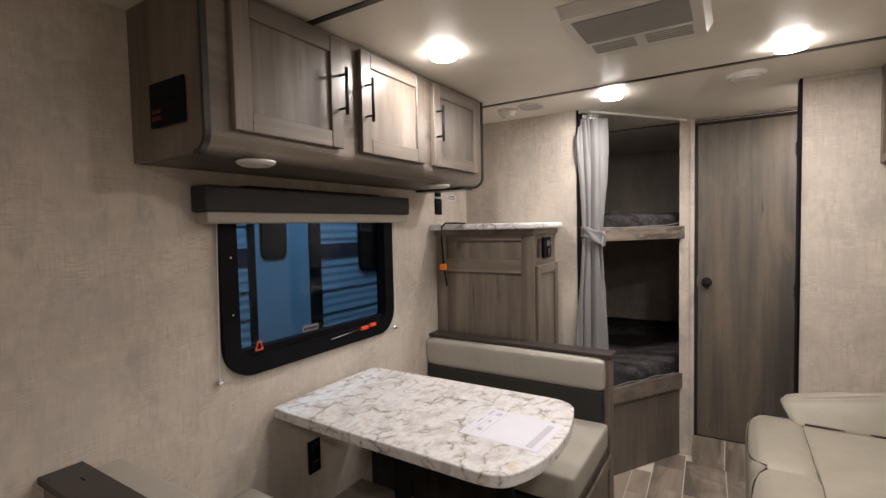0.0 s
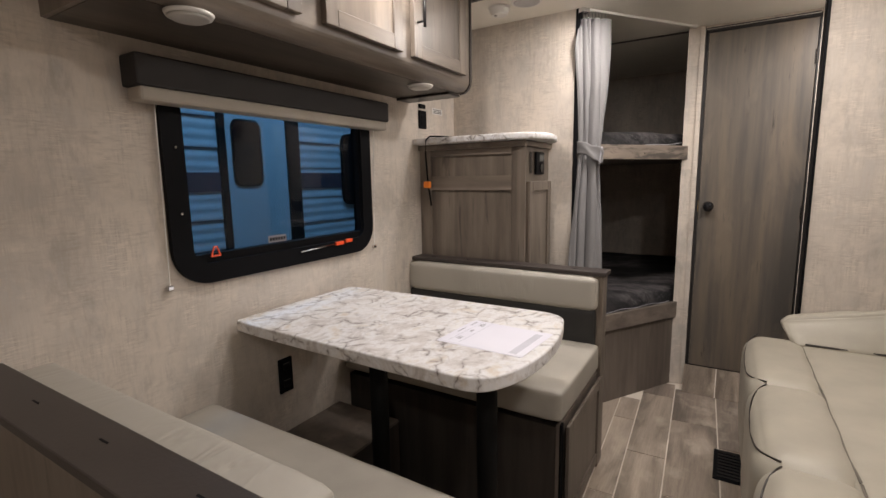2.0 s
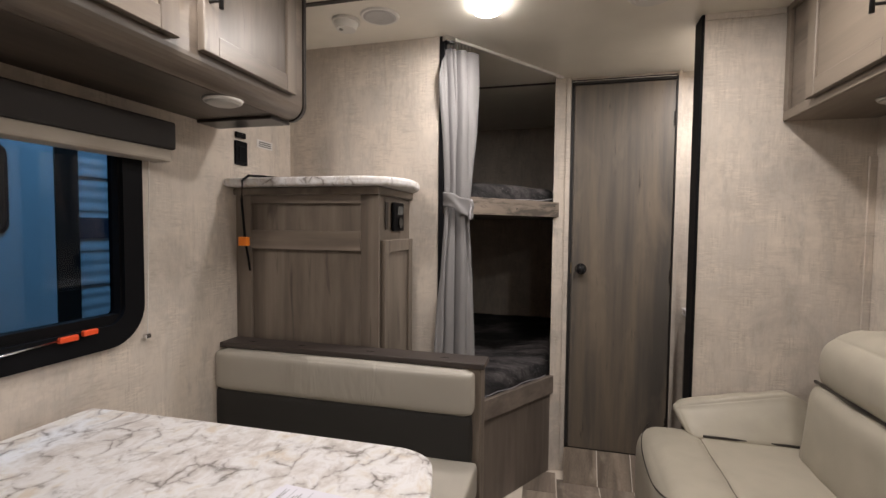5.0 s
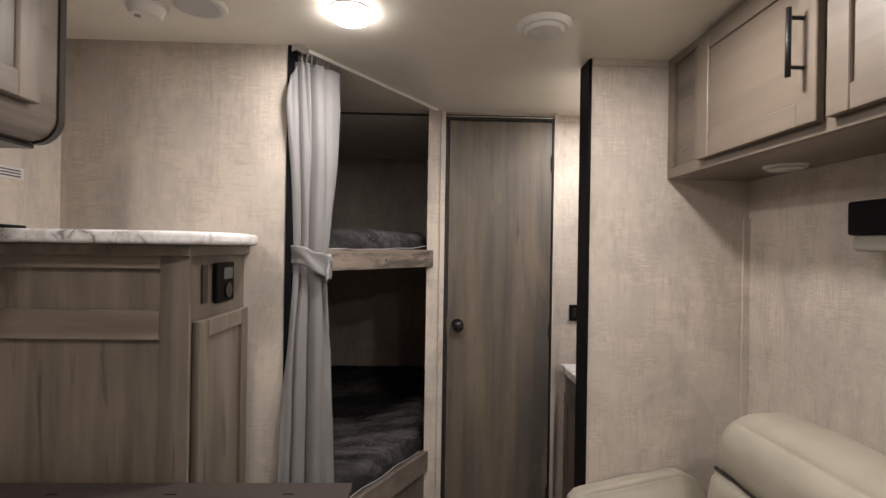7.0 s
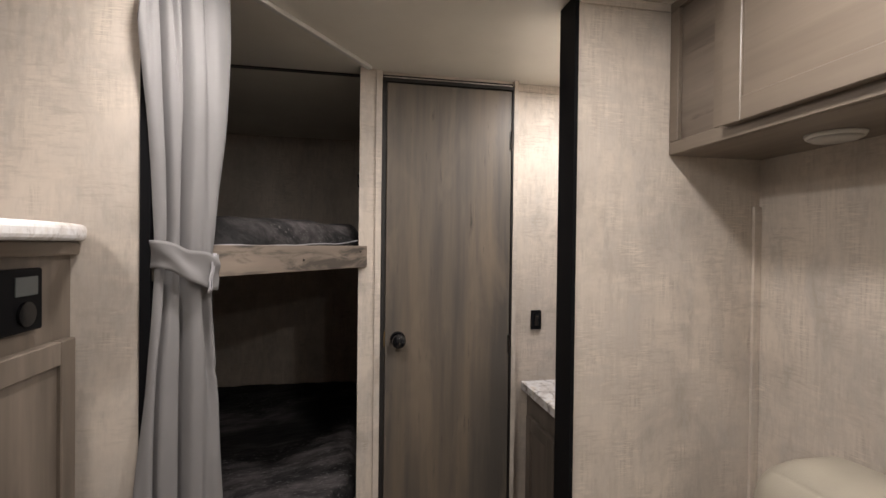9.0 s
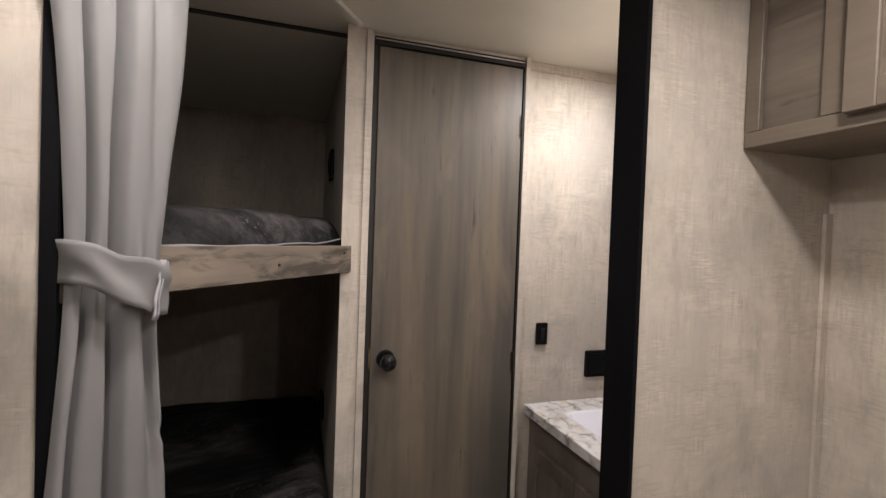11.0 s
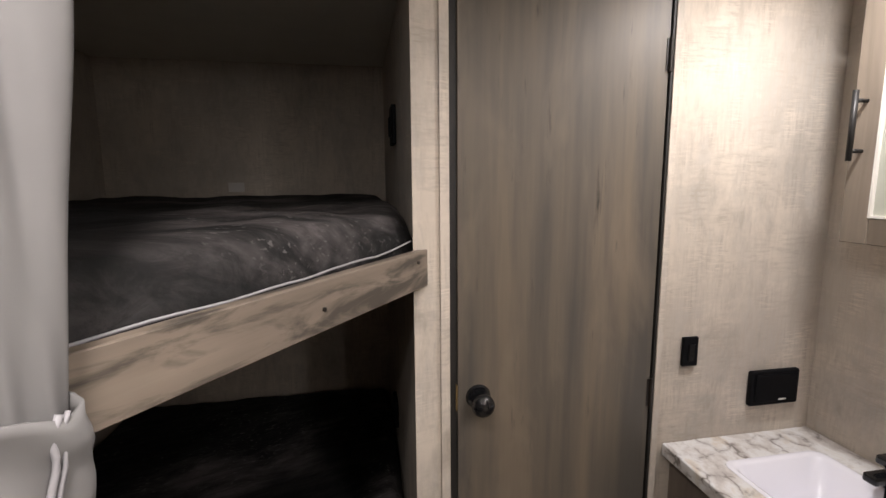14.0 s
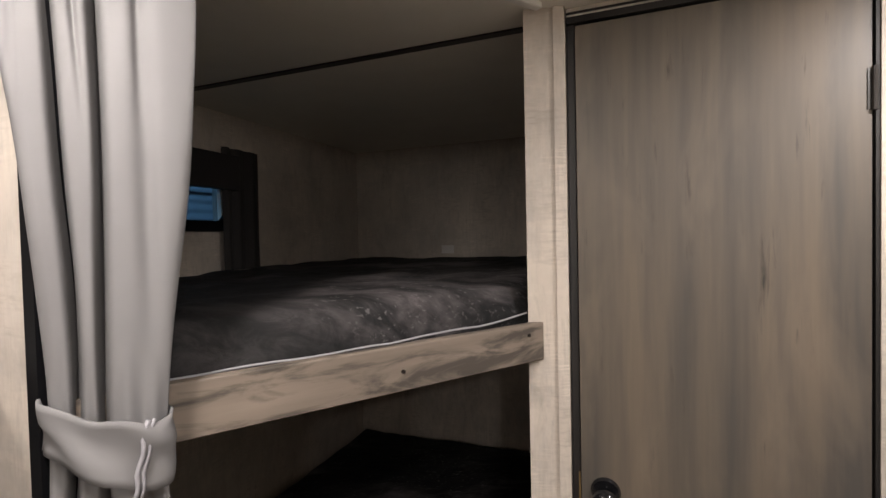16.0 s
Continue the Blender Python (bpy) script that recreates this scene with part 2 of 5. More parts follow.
M_CURT = plain("grey_curtain", (0.205, 0.199, 0.20), 0.85, bump=0.10, scale=1400, vary=0.04)
M_CURT.node_tree.nodes["Principled BSDF"].inputs["Specular IOR Level"].default_value = 0.15
M_MARBLE = marble("marble_laminate")
M_GROUT = plain("pale_seam", (0.62, 0.55, 0.47), 0.6)
M_LAMP = glow("lamp_glass", (1.0, 0.94, 0.88), 45.0)
M_GLOSS = plain("glossy_black", (0.008, 0.008, 0.009), 0.12)
M_RED = plain("red_orange_plastic", (0.75, 0.08, 0.02), 0.4)
M_REDD = plain("dim_red_marks", (0.16, 0.02, 0.015), 0.4)
M_ORANGE = plain("orange_plastic", (0.85, 0.22, 0.02), 0.4)
M_STICK = plain("sticker_paper", (0.6, 0.58, 0.56), 0.5)
M_STICKD = plain("dim_sticker", (0.24, 0.22, 0.23), 0.5)
M_PAPER = plain("paper", (0.70, 0.69, 0.76), 0.6, vary=0.02)
M_PRINT = plain("pale_print", (0.52, 0.52, 0.58), 0.6)
M_PRINTD = plain("grey_print", (0.30, 0.30, 0.33), 0.6)
M_BEIGE = plain("beige_shade", (0.36, 0.32, 0.27), 0.7, bump=0.2, scale=500)
M_BEIGE2 = plain("grey_beige_shade", (0.26, 0.24, 0.21), 0.7, bump=0.2, scale=500)
M_CHARF = plain("charcoal_fabric", (0.022, 0.019, 0.018), 0.75, bump=0.3, scale=700)
M_SIDE = plain("trailer_siding", (0.70, 0.71, 0.72), 0.4, vary=0.04)
M_BAND = plain("dark_band", (0.04, 0.045, 0.07), 0.5)
M_GROUND = plain("asphalt", (0.05, 0.05, 0.05), 0.9)
M_BASIN = plain("basin_white", (0.82, 0.81, 0.88), 0.18, vary=0.01)
M_BRASS = plain("worn_brass", (0.35, 0.25, 0.12), 0.35, 0.8)
M_FILTER = plain("grey_filter", (0.30, 0.29, 0.27), 0.7, bump=0.3, scale=900)
M_SLOT = plain("shaded_slot", (0.40, 0.385, 0.36), 0.6)
M_FILTER2 = plain("speaker_grille", (0.42, 0.41, 0.40), 0.6, bump=0.3, scale=900)
M_LENS2 = plain("pale_slot", (0.75, 0.74, 0.72), 0.3)
M_SCREEN = plain("grey_display", (0.10, 0.11, 0.11), 0.2)
M_PIPE = plain("pale_piping", (0.33, 0.32, 0.34), 0.5)
# Copy of the cabinet wood for low, dim parts; their shade is in its colour.
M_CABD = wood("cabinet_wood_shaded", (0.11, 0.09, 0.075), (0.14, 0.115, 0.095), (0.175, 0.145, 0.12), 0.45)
M_CABY_SHADE = wood("cabinet_underside_shaded", (0.06, 0.047, 0.037), (0.08, 0.063, 0.05), (0.10, 0.08, 0.063), 0.45, grain="y")
M_CABL = wood("cabinet_wood_pale", (0.155, 0.125, 0.097), (0.185, 0.152, 0.12), (0.21, 0.173, 0.138), 0.4, knots=False)
M_CABL2 = wood("cabinet_wood_sofa", (0.145, 0.116, 0.09), (0.16, 0.129, 0.10), (0.178, 0.145, 0.113), 0.42, grain="y", knots=False, worn=0.35)
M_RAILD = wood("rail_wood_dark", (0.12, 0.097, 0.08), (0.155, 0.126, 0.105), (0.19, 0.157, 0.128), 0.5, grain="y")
M_GLASS, _nt, _b = nodes_of("tinted_glass", 0.02)
_g = _nt.nodes.new("ShaderNodeBsdfGlossy")
_g.inputs["Roughness"].default_value = 0.02
_t = _nt.nodes.new("ShaderNodeBsdfTransparent")
_t.inputs["Color"].default_value = (0.55, 0.56, 0.58, 1)
_w = _nt.nodes.new("ShaderNodeLayerWeight")
_w.inputs["Blend"].default_value = 0.5
_f = _nt.nodes.new("ShaderNodeMapRange")
_p = _nt.nodes.new("ShaderNodeMath")
_p.operation = "POWER"
_p.inputs[1].default_value = 4.5
_nt.links.new(_w.outputs["Facing"], _p.inputs[0])
_nt.links.new(_p.outputs[0], _f.inputs["Value"])
_f.inputs["To Min"].default_value = 0.03
_f.inputs["To Max"].default_value = 0.8
_m = _nt.nodes.new("ShaderNodeMixShader")
_nt.links.new(_f.outputs[0], _m.inputs[0])
_nt.links.new(_t.outputs[0], _m.inputs[1])
_nt.links.new(_g.outputs[0], _m.inputs[2])
_nt.links.new(_m.outputs[0], _nt.nodes["Material Output"].inputs["Surface"])


def plank_material(name, tones=((0.20, 0.159, 0.127), (0.28, 0.228, 0.181), (0.36, 0.295, 0.236), (0.23, 0.184, 0.147))):
    """Printed vinyl plank: each plank its own shade, with grain, cathedral bands and worn blots."""
    m, nt, b = nodes_of(name, 0.55)
    v = coords(nt)
    rnd = nt.nodes.new("ShaderNodeObjectInfo").outputs["Random"]
    comb = nt.nodes.new("ShaderNodeCombineXYZ")
    for k in range(3):
        nt.links.new(rnd, comb.inputs[k])
    add = nt.nodes.new("ShaderNodeVectorMath")
    add.operation = "MULTIPLY_ADD"
    nt.links.new(comb.outputs[0], add.inputs[0])
    add.inputs[1].default_value = (13, 17, 3)
    nt.links.new(v, add.inputs[2])
    v = add.outputs[0]
    tone = ramp(nt, rnd, list(zip((0.0, 0.35, 0.7, 1.0), tones)))
    fine = tex(nt, v, (150, 5, 150), detail=6, rough=0.7)
    band = tex(nt, v, (9, 1.7, 1), detail=4, rough=0.55, dist=0.8)
    blot = tex(nt, v, (7, 5, 1), detail=5, rough=0.6)
    c = mix(nt, tone, ramp(nt, band, [(0.34, 0.55), (0.46, 0.9), (0.60, 1.25)]), 0.9, "MULTIPLY")
    c = mix(nt, c, ramp(nt, fine, [(0.35, 0.75), (0.65, 1.12)]), 0.6, "MULTIPLY")
    rings = tex(nt, v, (30, 5, 1), kind="Noise", detail=1, rough=0.4, dist=2.5)
    c = mix(nt, c, ramp(nt, rings, [(0.44, 1.0), (0.48, 0.8), (0.52, 1.05), (0.56, 0.84), (0.60, 1.0)]), 0.5, "MULTIPLY")
    c = mix(nt, c, (0.46, 0.39, 0.31), ramp(nt, blot, [(0.54, 0.0), (0.70, 0.6)]))
    nt.links.new(c, b.inputs["Base Color"])
    bumped(nt, b, fine, 0.12, 0.0005)
    return m


M_PLANK = plank_material("vinyl_plank")
# Plank vinyl darkened and dulled to offset the lamp light on the slope.
M_STEP = plank_material("vinyl_step_darkened", ((0.175, 0.138, 0.11), (0.20, 0.16, 0.126), (0.22, 0.178, 0.14), (0.185, 0.147, 0.117)))
_s = M_STEP.node_tree.nodes["Principled BSDF"]
_s.inputs["Roughness"].default_value = 0.85
_s.inputs["Specular IOR Level"].default_value = 0.1


def cloud_cover(name):
    """Charcoal printed cover: pale brushed clouds drawn out along the bed, and small pale flecks in patches."""
    m, nt, b = nodes_of(name, 0.72)
    v = nt.nodes.new("ShaderNodeVectorRotate")
    v.rotation_type = "Z_AXIS"
    v.inputs["Angle"].default_value = radians(-20)
    nt.links.new(coords(nt), v.inputs["Vector"])
    v = v.outputs[0]
    cloud = tex(nt, v, (1.7, 4.6, 5), detail=7, rough=0.62, dist=0.5)
    brush = tex(nt, v, (6, 26, 20), detail=6, rough=0.7, dist=0.6)
    where = tex(nt, v, (1.6, 1.9, 2), detail=3)
    fleck = tex(nt, v, (55, 110, 90), detail=3, rough=0.6)
    c = mix(nt, (0.012, 0.0118, 0.0122), (0.027, 0.026, 0.0265), ramp(nt, brush, [(0.42, 0.0), (0.62, 1.0)]))
    pale = mix(nt, ramp(nt, cloud, [(0.50, 0.0), (0.66, 1.0)]), ramp(nt, brush, [(0.34, 0.35), (0.60, 1.0)]), 1.0, "MULTIPLY")
    c = mix(nt, c, (0.145, 0.128, 0.13), mix(nt, pale, ramp(nt, where, [(0.40, 0.1), (0.56, 1.0)]), 1.0, "MULTIPLY"))
    c = mix(nt, c, (0.16, 0.15, 0.15), mix(nt, ramp(nt, fleck, [(0.60, 0.0), (0.67, 0.8)]), ramp(nt, where, [(0.46, 0.0), (0.58, 1.0)]), 1.0, "MULTIPLY"))
    nt.links.new(c, b.inputs["Base Color"])
    w = tex(nt, v, (7, 17, 15), detail=6, rough=0.6, dist=0.6)
    bumped(nt, b, w, 0.55, 0.012)
    b.inputs["Specular IOR Level"].default_value = 0.18
    return m


M_MATT2 = cloud_cover("printed_mattress_cover")
# Plain pale panel of nearly one tone, half rough.
M_PANEL = plain("pale_door_panel", (0.42, 0.425, 0.37), 0.35, vary=0.05)
M_PUCK = plain("unlit_lens", (0.48, 0.46, 0.43), 0.35)


# ---- helpers of mesh ----
BASE = {}


def thing(name, place, label="", category="", group="", kind=""):
    ob = new(name)
    ob.location = place
    BASE[ob.name] = Vector(place)
    ob.empty_display_size = 0.05
    return tagged(ob, label, category, group, kind)


def part(name, bm, material, parent=None, label="", smooth=False, kind="", category="", group=""):
    me = bpy.data.meshes.new(name)
    base = Vector((0, 0, 0))
    if parent:
        base = BASE[parent.name]
        bmesh.ops.translate(bm, verts=bm.verts, vec=-base)
    bm.normal_update()
    bm.to_mesh(me)
    bm.free()
    me.materials.append(material)
    if smooth:
        me.polygons.foreach_set("use_smooth", [True] * len(me.polygons))
    ob = new(name, me)
    if parent:
        ob.parent = parent
    BASE[ob.name] = base
    return tagged(ob, label, category, group, kind)


def box(x0, x1, y0, y1, z0, z1, bevel=0.0, seg=1, bm=None, rot=None):
    """A box, with rounded edges when bevel is given; rot turns it: (centre, degrees about z)."""
    out = bmesh.new()
    r = bmesh.ops.create_cube(out, size=1)
    for v in out.verts:
        v.co = Vector(((x0 + x1) / 2 + v.co.x * (x1 - x0), (y0 + y1) / 2 + v.co.y * (y1 - y0), (z0 + z1) / 2 + v.co.z * (z1 - z0)))
    if bevel:
        bmesh.ops.bevel(out, geom=out.edges[:], offset=bevel, segments=seg, profile=0.5, affect="EDGES")
    if rot:
        bmesh.ops.rotate(out, cent=rot[0], matrix=Matrix.Rotation(radians(rot[1]), 3, "Z"), verts=out.verts)
    return join(bm, out)


def join(bm, other):
    if bm is None:
        return other
    me = bpy.data.meshes.new("tmp")
    other.to_mesh(me)
    other.free()
    bm.from_mesh(me)
    bpy.data.meshes.remove(me)
    return bm


def rod(a, b, r, seg=12, bm=None, r2=None, caps=True):
    out = bmesh.new()
    a, b = Vector(a), Vector(b)
    bmesh.ops.create_cone(out, cap_ends=caps, segments=seg, radius1=r, radius2=r if r2 is None else r2, depth=(b - a).length)
    turn = (b - a).to_track_quat("Z", "Y").to_matrix().to_4x4()
    bmesh.ops.transform(out, matrix=Matrix.Translation((a + b) / 2) @ turn, verts=out.verts)
    return join(bm, out)


def prism(points, z0, z1, bevel=0.0, seg=2, bm=None):
    """An upright prism over a plan of points, its upper and lower rims rounded."""
    out = bmesh.new()
    lo = [out.verts.new((x, y, z0)) for x, y in points]
    f = out.faces.new(lo)
    out.normal_update()
    if f.normal.z > 0:
        f.normal_flip()
    r = bmesh.ops.extrude_face_region(out, geom=[f])
    bmesh.ops.translate(out, vec=(0, 0, z1 - z0), verts=[v for v in r["geom"] if isinstance(v, bmesh.types.BMVert)])
    bmesh.ops.recalc_face_normals(out, faces=out.faces[:])
    if bevel:
        rim = [e for e in out.edges if abs(e.verts[0].co.z - e.verts[1].co.z) < 1e-6]
        bmesh.ops.bevel(out, geom=rim, offset=bevel, segments=seg, profile=0.5, affect="EDGES")
    return join(bm, out)


def rounded(x0, x1, y0, y1, r, n=6, corners=(1, 1, 1, 1)):
    """A rectangle's plan with rounded corners, anticlockwise from (x0, y0)."""
    pts = []
    for k, (cx, cy, a) in enumerate(((x0, y0, 180), (x1, y0, 270), (x1, y1, 0), (x0, y1, 90))):
        rr = r * corners[k] if not isinstance(r, (list, tuple)) else r[k]
        if rr < 1e-4:
            pts.append((cx, cy))
            continue
        ox, oy = cx + (rr if cx == x0 else -rr), cy + (rr if cy == y0 else -rr)
        for i in range(n + 1):
            t = radians(a + 90 * i / n)
            pts.append((ox + rr * math.cos(t), oy + rr * math.sin(t)))
    return pts


# ---- the shell ----
T = 0.04
LINEN = "linen-print wall board in warm beige"
bm = box(XL - T, XR + T, YN - T, 2.19, H, H + T)
box(XL - T, XR + T, 2.212, YB + T, H, H + T, bm=bm)
box(XL - T, XR + T, 2.19, 2.212, H + 0.004, H + T, bm=bm)
part("ceiling", bm, M_CEIL, kind="structure", label="smooth off-white ceiling panels with a satin face", category="ceiling")
for y, x1 in ((2.19, XR), (1.01, XR), (3.285, -0.105)):
    part("trim", box(XL, x1, y, y + 0.022, H - 0.004, H + 0.004), M_DARK, kind="structure", label="dark brown ceiling seam strip", category="trim")
floor_slab = part("floor", box(XL - T, XR + T, YN - T, YB + T, -0.06, -0.004), M_GROUT, kind="structure", label="grey-brown wood-look vinyl plank floor with pale seams", category="floor")
WY0, WY1, WZ0, WZ1 = 0.97, 1.755, 1.005, 1.545
BY0, BY1, BZ0, BZ1 = 2.98, 3.51, 1.668, 1.86
bm = box(XL - T, XL, YN, WY0, 0, H)
box(XL - T, XL, WY1, BY0, 0, H, bm=bm)
box(XL - T, XL, WY0, WY1, 0, WZ0, bm=bm)
box(XL - T, XL, WY0, WY1, WZ1, H, bm=bm)
box(XL - T, XL, BY0, BY1, 0, BZ0, bm=bm)
box(XL - T, XL, BY0, BY1, BZ1, H, bm=bm)
box(XL - T, XL, BY1, YB, 0, H, bm=bm)
part("wall_west", bm, M_WALL, kind="structure", label=LINEN, category="wall")
part("wall_east", box(XR, XR + T, YN, YB, 0, H), M_WALL, kind="structure", label=LINEN, category="wall")
part("wall_south", box(XL, XR, YN - T, YN, 0, H), M_WALL, kind="structure", label=LINEN, category="wall")
part("wall_north", box(XL, XR, YB, YB + T, 0, H), M_WALL, kind="structure", label=LINEN, category="wall")
part("wall_curtain", box(XL, CUR[0], YW, YW + 0.035, 0, H), M_WALL, kind="structure", label=LINEN, category="wall")
part("edge_strip", box(CUR[0] + 0.0005, CUR[0] + 0.02, YW - 0.004, YW + 0.04, 0, H - 0.001), M_BLACK, kind="structure", label="black edge strip of the bunk opening", category="trim")
part("wall_sofa_end", box(SX + 0.008, XR, SY + 0.002, SY + 0.082, 0, H), M_WALL, kind="structure", label=LINEN, category="wall")
part("edge_strip", box(SX - 0.002, SX + 0.008, SY - 0.002, SY + 0.087, 0, H - 0.001), M_BLACK, kind="structure", label="black edge strip on the partition end", category="trim")
part("trim", box(SX + 0.01, 0.64, SY - 0.004, SY + 0.001, H - 0.022, H - 0.001), M_WALL, kind="structure")
part("trim", box(XR - 0.022, XR - 0.001, SY - 0.008, SY + 0.001, 0, 1.54), M_WALL, kind="structure", label="thin linen-print corner strip", category="trim")
part("wall_bath", box(0.452, XR, 3.26, 3.30, 0, H), M_WALL, kind="structure", label="linen-print wall board above the washbasin", category="wall")
part("trim", box(0.436, 0.452, 3.228, 3.30, 0.0, H), M_WALL, kind="structure")
part("trim", box(0.455, XR, 3.254, 3.26, H - 0.03, H - 0.001), M_WALL, kind="structure")
part("wall_bunk_post", prism([PST, (-0.088, 3.222), (-0.088, 3.28), (-0.135, 3.28)], 0, H - 0.001), M_WALL, kind="structure", label="linen-print post at the end of the bunks", category="wall")
part("trim", prism([(-0.0875, 3.216), (-0.066, 3.226), (-0.066, 3.29), (-0.0875, 3.29)], 0, H - 0.001), M_WALL, kind="structure")
part("wall_bunk_side", box(-0.13, -0.10, 3.281, YB, 0, H), M_WALL, kind="structure", label="linen-print wall board inside the bunks", category="wall")


# ---- joinery ----
def placed(bm, m):
    bmesh.ops.transform(bm, matrix=m, verts=bm.verts)
    return bm


def pull(parent, m, u, z0, z1, out=0.032):
    """A black bar handle standing upright on the local face y = 0."""
    bm = rod((u, -out, z0), (u, -out, z1), 0.0055, 12)
    for z in (z0 + 0.02, z1 - 0.02):
        rod((u, 0.001, z), (u, -out, z), 0.0042, 8, bm=bm)
    return part("handle", placed(bm, m), M_MATT, parent, "black metal bar handle", smooth=True)


def shaker(parent, m, w, h, material, t=0.02, stile=0.05, handle=None, label="", name="door", panel=None, cross=None):
    """A framed door with a sunken panel; the local face looks to -y, its lower left corner is the origin."""
    d = part(name, placed(box(0.002, w - 0.002, -t + min(0.008, t - 0.004), -0.002, 0.002, h - 0.002), m), panel or material, parent, label)
    for x in (0, w - stile):
        part("stile", placed(box(x, x + stile, -t, 0, 0, h, 0.002), m), material, d)
    for z in (0, h - stile):
        part("rail", placed(box(stile, w - stile, -t + 0.0004, 0, z, z + stile, 0.002), m), cross or material, d)
    if handle:
        pull(d, m @ pose(0, -t, 0), *handle)
    return d


def puck(place, label, r=0.047):
    t = thing("puck_light", place, label, "ceiling light", "puck lights under the cabinets")
    part("rim", rod((place[0], place[1], place[2]), (place[0], place[1], place[2] - 0.008), r + 0.006, 32, r2=r + 0.002), M_WHITE, t, smooth=True)
    bm = rod((place[0], place[1], place[2] - 0.008), (place[0], place[1], place[2] - 0.014), r, 32, r2=r * 0.8)
    part("lens", bm, M_PUCK, t, smooth=True)
    return t


def extruded(profile, y0, y1, along="y", bevel=0.0):
    """A profile in (x, z) drawn out along y."""
    out = bmesh.new()
    a = [out.verts.new((x, y0, z)) for x, z in profile]
    f = out.faces.new(a)
    r = bmesh.ops.extrude_face_region(out, geom=[f])
    bmesh.ops.translate(out, vec=(0, y1 - y0, 0), verts=[v for v in r["geom"] if isinstance(v, bmesh.types.BMVert)])
    bmesh.ops.recalc_face_normals(out, faces=out.faces[:])
    return out


def arc(cx, cz, r, a0, a1, n=8):
    return [(cx + r * math.cos(radians(a0 + (a1 - a0) * i / n)), cz + r * math.sin(radians(a0 + (a1 - a0) * i / n))) for i in range(n + 1)]


def frame_ring(x0, x1, y0, y1, z0, z1, r, w, r2):
    """A rounded frame in the plane of a wall facing x: outer and inner loops joined."""
    out = bmesh.new()
    loops = []
    for x, off, rr in ((x0, 0, r), (x1, 0, r), (x1, w, r2), (x0, w, r2)):
        pts = rounded(y0 + off, y1 - off, z0 + off, z1 - off, rr, 8)
        loops.append([out.verts.new((x, a, b)) for a, b in pts])
    n = len(loops[0])
    for k in range(4):
        p, q = loops[k], loops[(k + 1) % 4]
        for i in range(n):
            out.faces.new((p[i], p[(i + 1) % n], q[(i + 1) % n], q[i]))
    bmesh.ops.recalc_face_normals(out, faces=out.faces[:])
    return out



# ---- overhead cabinet over the dinette ----
CX, CZ = -0.93, 1.64
CY0, CY1 = 0.68, 2.125
cab = thing("overhead_cabinet", (-1.1, 1.4, CZ), "long grey-brown wood overhead cabinet with three doors, above the window", "cabinet")
prof = [(XL + 0.001, H - 0.002), (XL + 0.001, CZ)] + arc(CX - 0.05, CZ + 0.05, 0.05, -90, 0) + [(CX, H - 0.002)]
part("body", extruded(prof, CY0 + 0.012, CY1 - 0.012), M_CABY, cab)
# Thin darker sheet: the shade under the cabinet is put into its colour.
part("bottom_panel", box(XL + 0.002, CX - 0.05, CY0 + 0.0125, CY1 - 0.0125, CZ - 0.0015, CZ - 0.0003), M_CABY_SHADE, cab)
for yy in (CY0, CY1 - 0.012):
    part("end_panel", extruded(prof, yy, yy + 0.012), M_CAB, cab)
    edge = arc(CX - 0.05, CZ + 0.05, 0.055, -90, 0) + [(CX + 0.005, H - 0.003), (CX - 0.006, H - 0.003)] + arc(CX - 0.05, CZ + 0.05, 0.044, 0, -90)
    part("edge_trim", extruded(edge, yy - 0.003, yy + 0.013), M_DARK, cab, "dark espresso edge strip")
part("soffit_lip", box(XL + 0.002, CX - 0.06, CY1 - 0.10, CY1 + 0.004, CZ - 0.012, CZ - 0.001, 0.002), M_DARK, cab, "dark edge of the cabinet floor")
for y0, y1, hu in ((0.748, 1.128, "r"), (1.215, 1.585, "l"), (1.655, 2.045, "l")):
    w = y1 - y0
    shaker(cab, pose(CX + 0.001, y0, 1.70, 0, 0, 90), w, 0.338, M_CAB, cross=M_CABY, handle=((w - 0.016) if hu == "r" else 0.02, 0.10, 0.243), label="framed grey-brown wood cabinet door")
puck((-0.975, 0.85, CZ - 0.003), "unlit round white light under the overhead cabinet")
puck((-1.01, 1.835, CZ - 0.003), "unlit round white light under the overhead cabinet")
tp = thing("control_panel", (-1.075, CY0, 1.76), "black glossy control panel with faint red marks on the cabinet end", "control panel")
part("plate", box(-1.158, -1.000, CY0 - 0.010, CY0 - 0.001, 1.718, 1.832, 0.003), M_BLACK, tp)
bm = None
for i in range(4):
    bm = box(-1.143 + 0.011 * i, -1.138 + 0.011 * i, CY0 - 0.0112, CY0 - 0.0095, 1.735, 1.745, bm=bm)
    box(-1.143 + 0.011 * i, -1.138 + 0.011 * i, CY0 - 0.0112, CY0 - 0.0095, 1.753, 1.762, bm=bm)
part("marks", bm, M_REDD, tp, "small dim red marks")
part("display", box(-1.135, -1.05, CY0 - 0.0112, CY0 - 0.0095, 1.780, 1.815), M_BLACK, tp, "dark display")

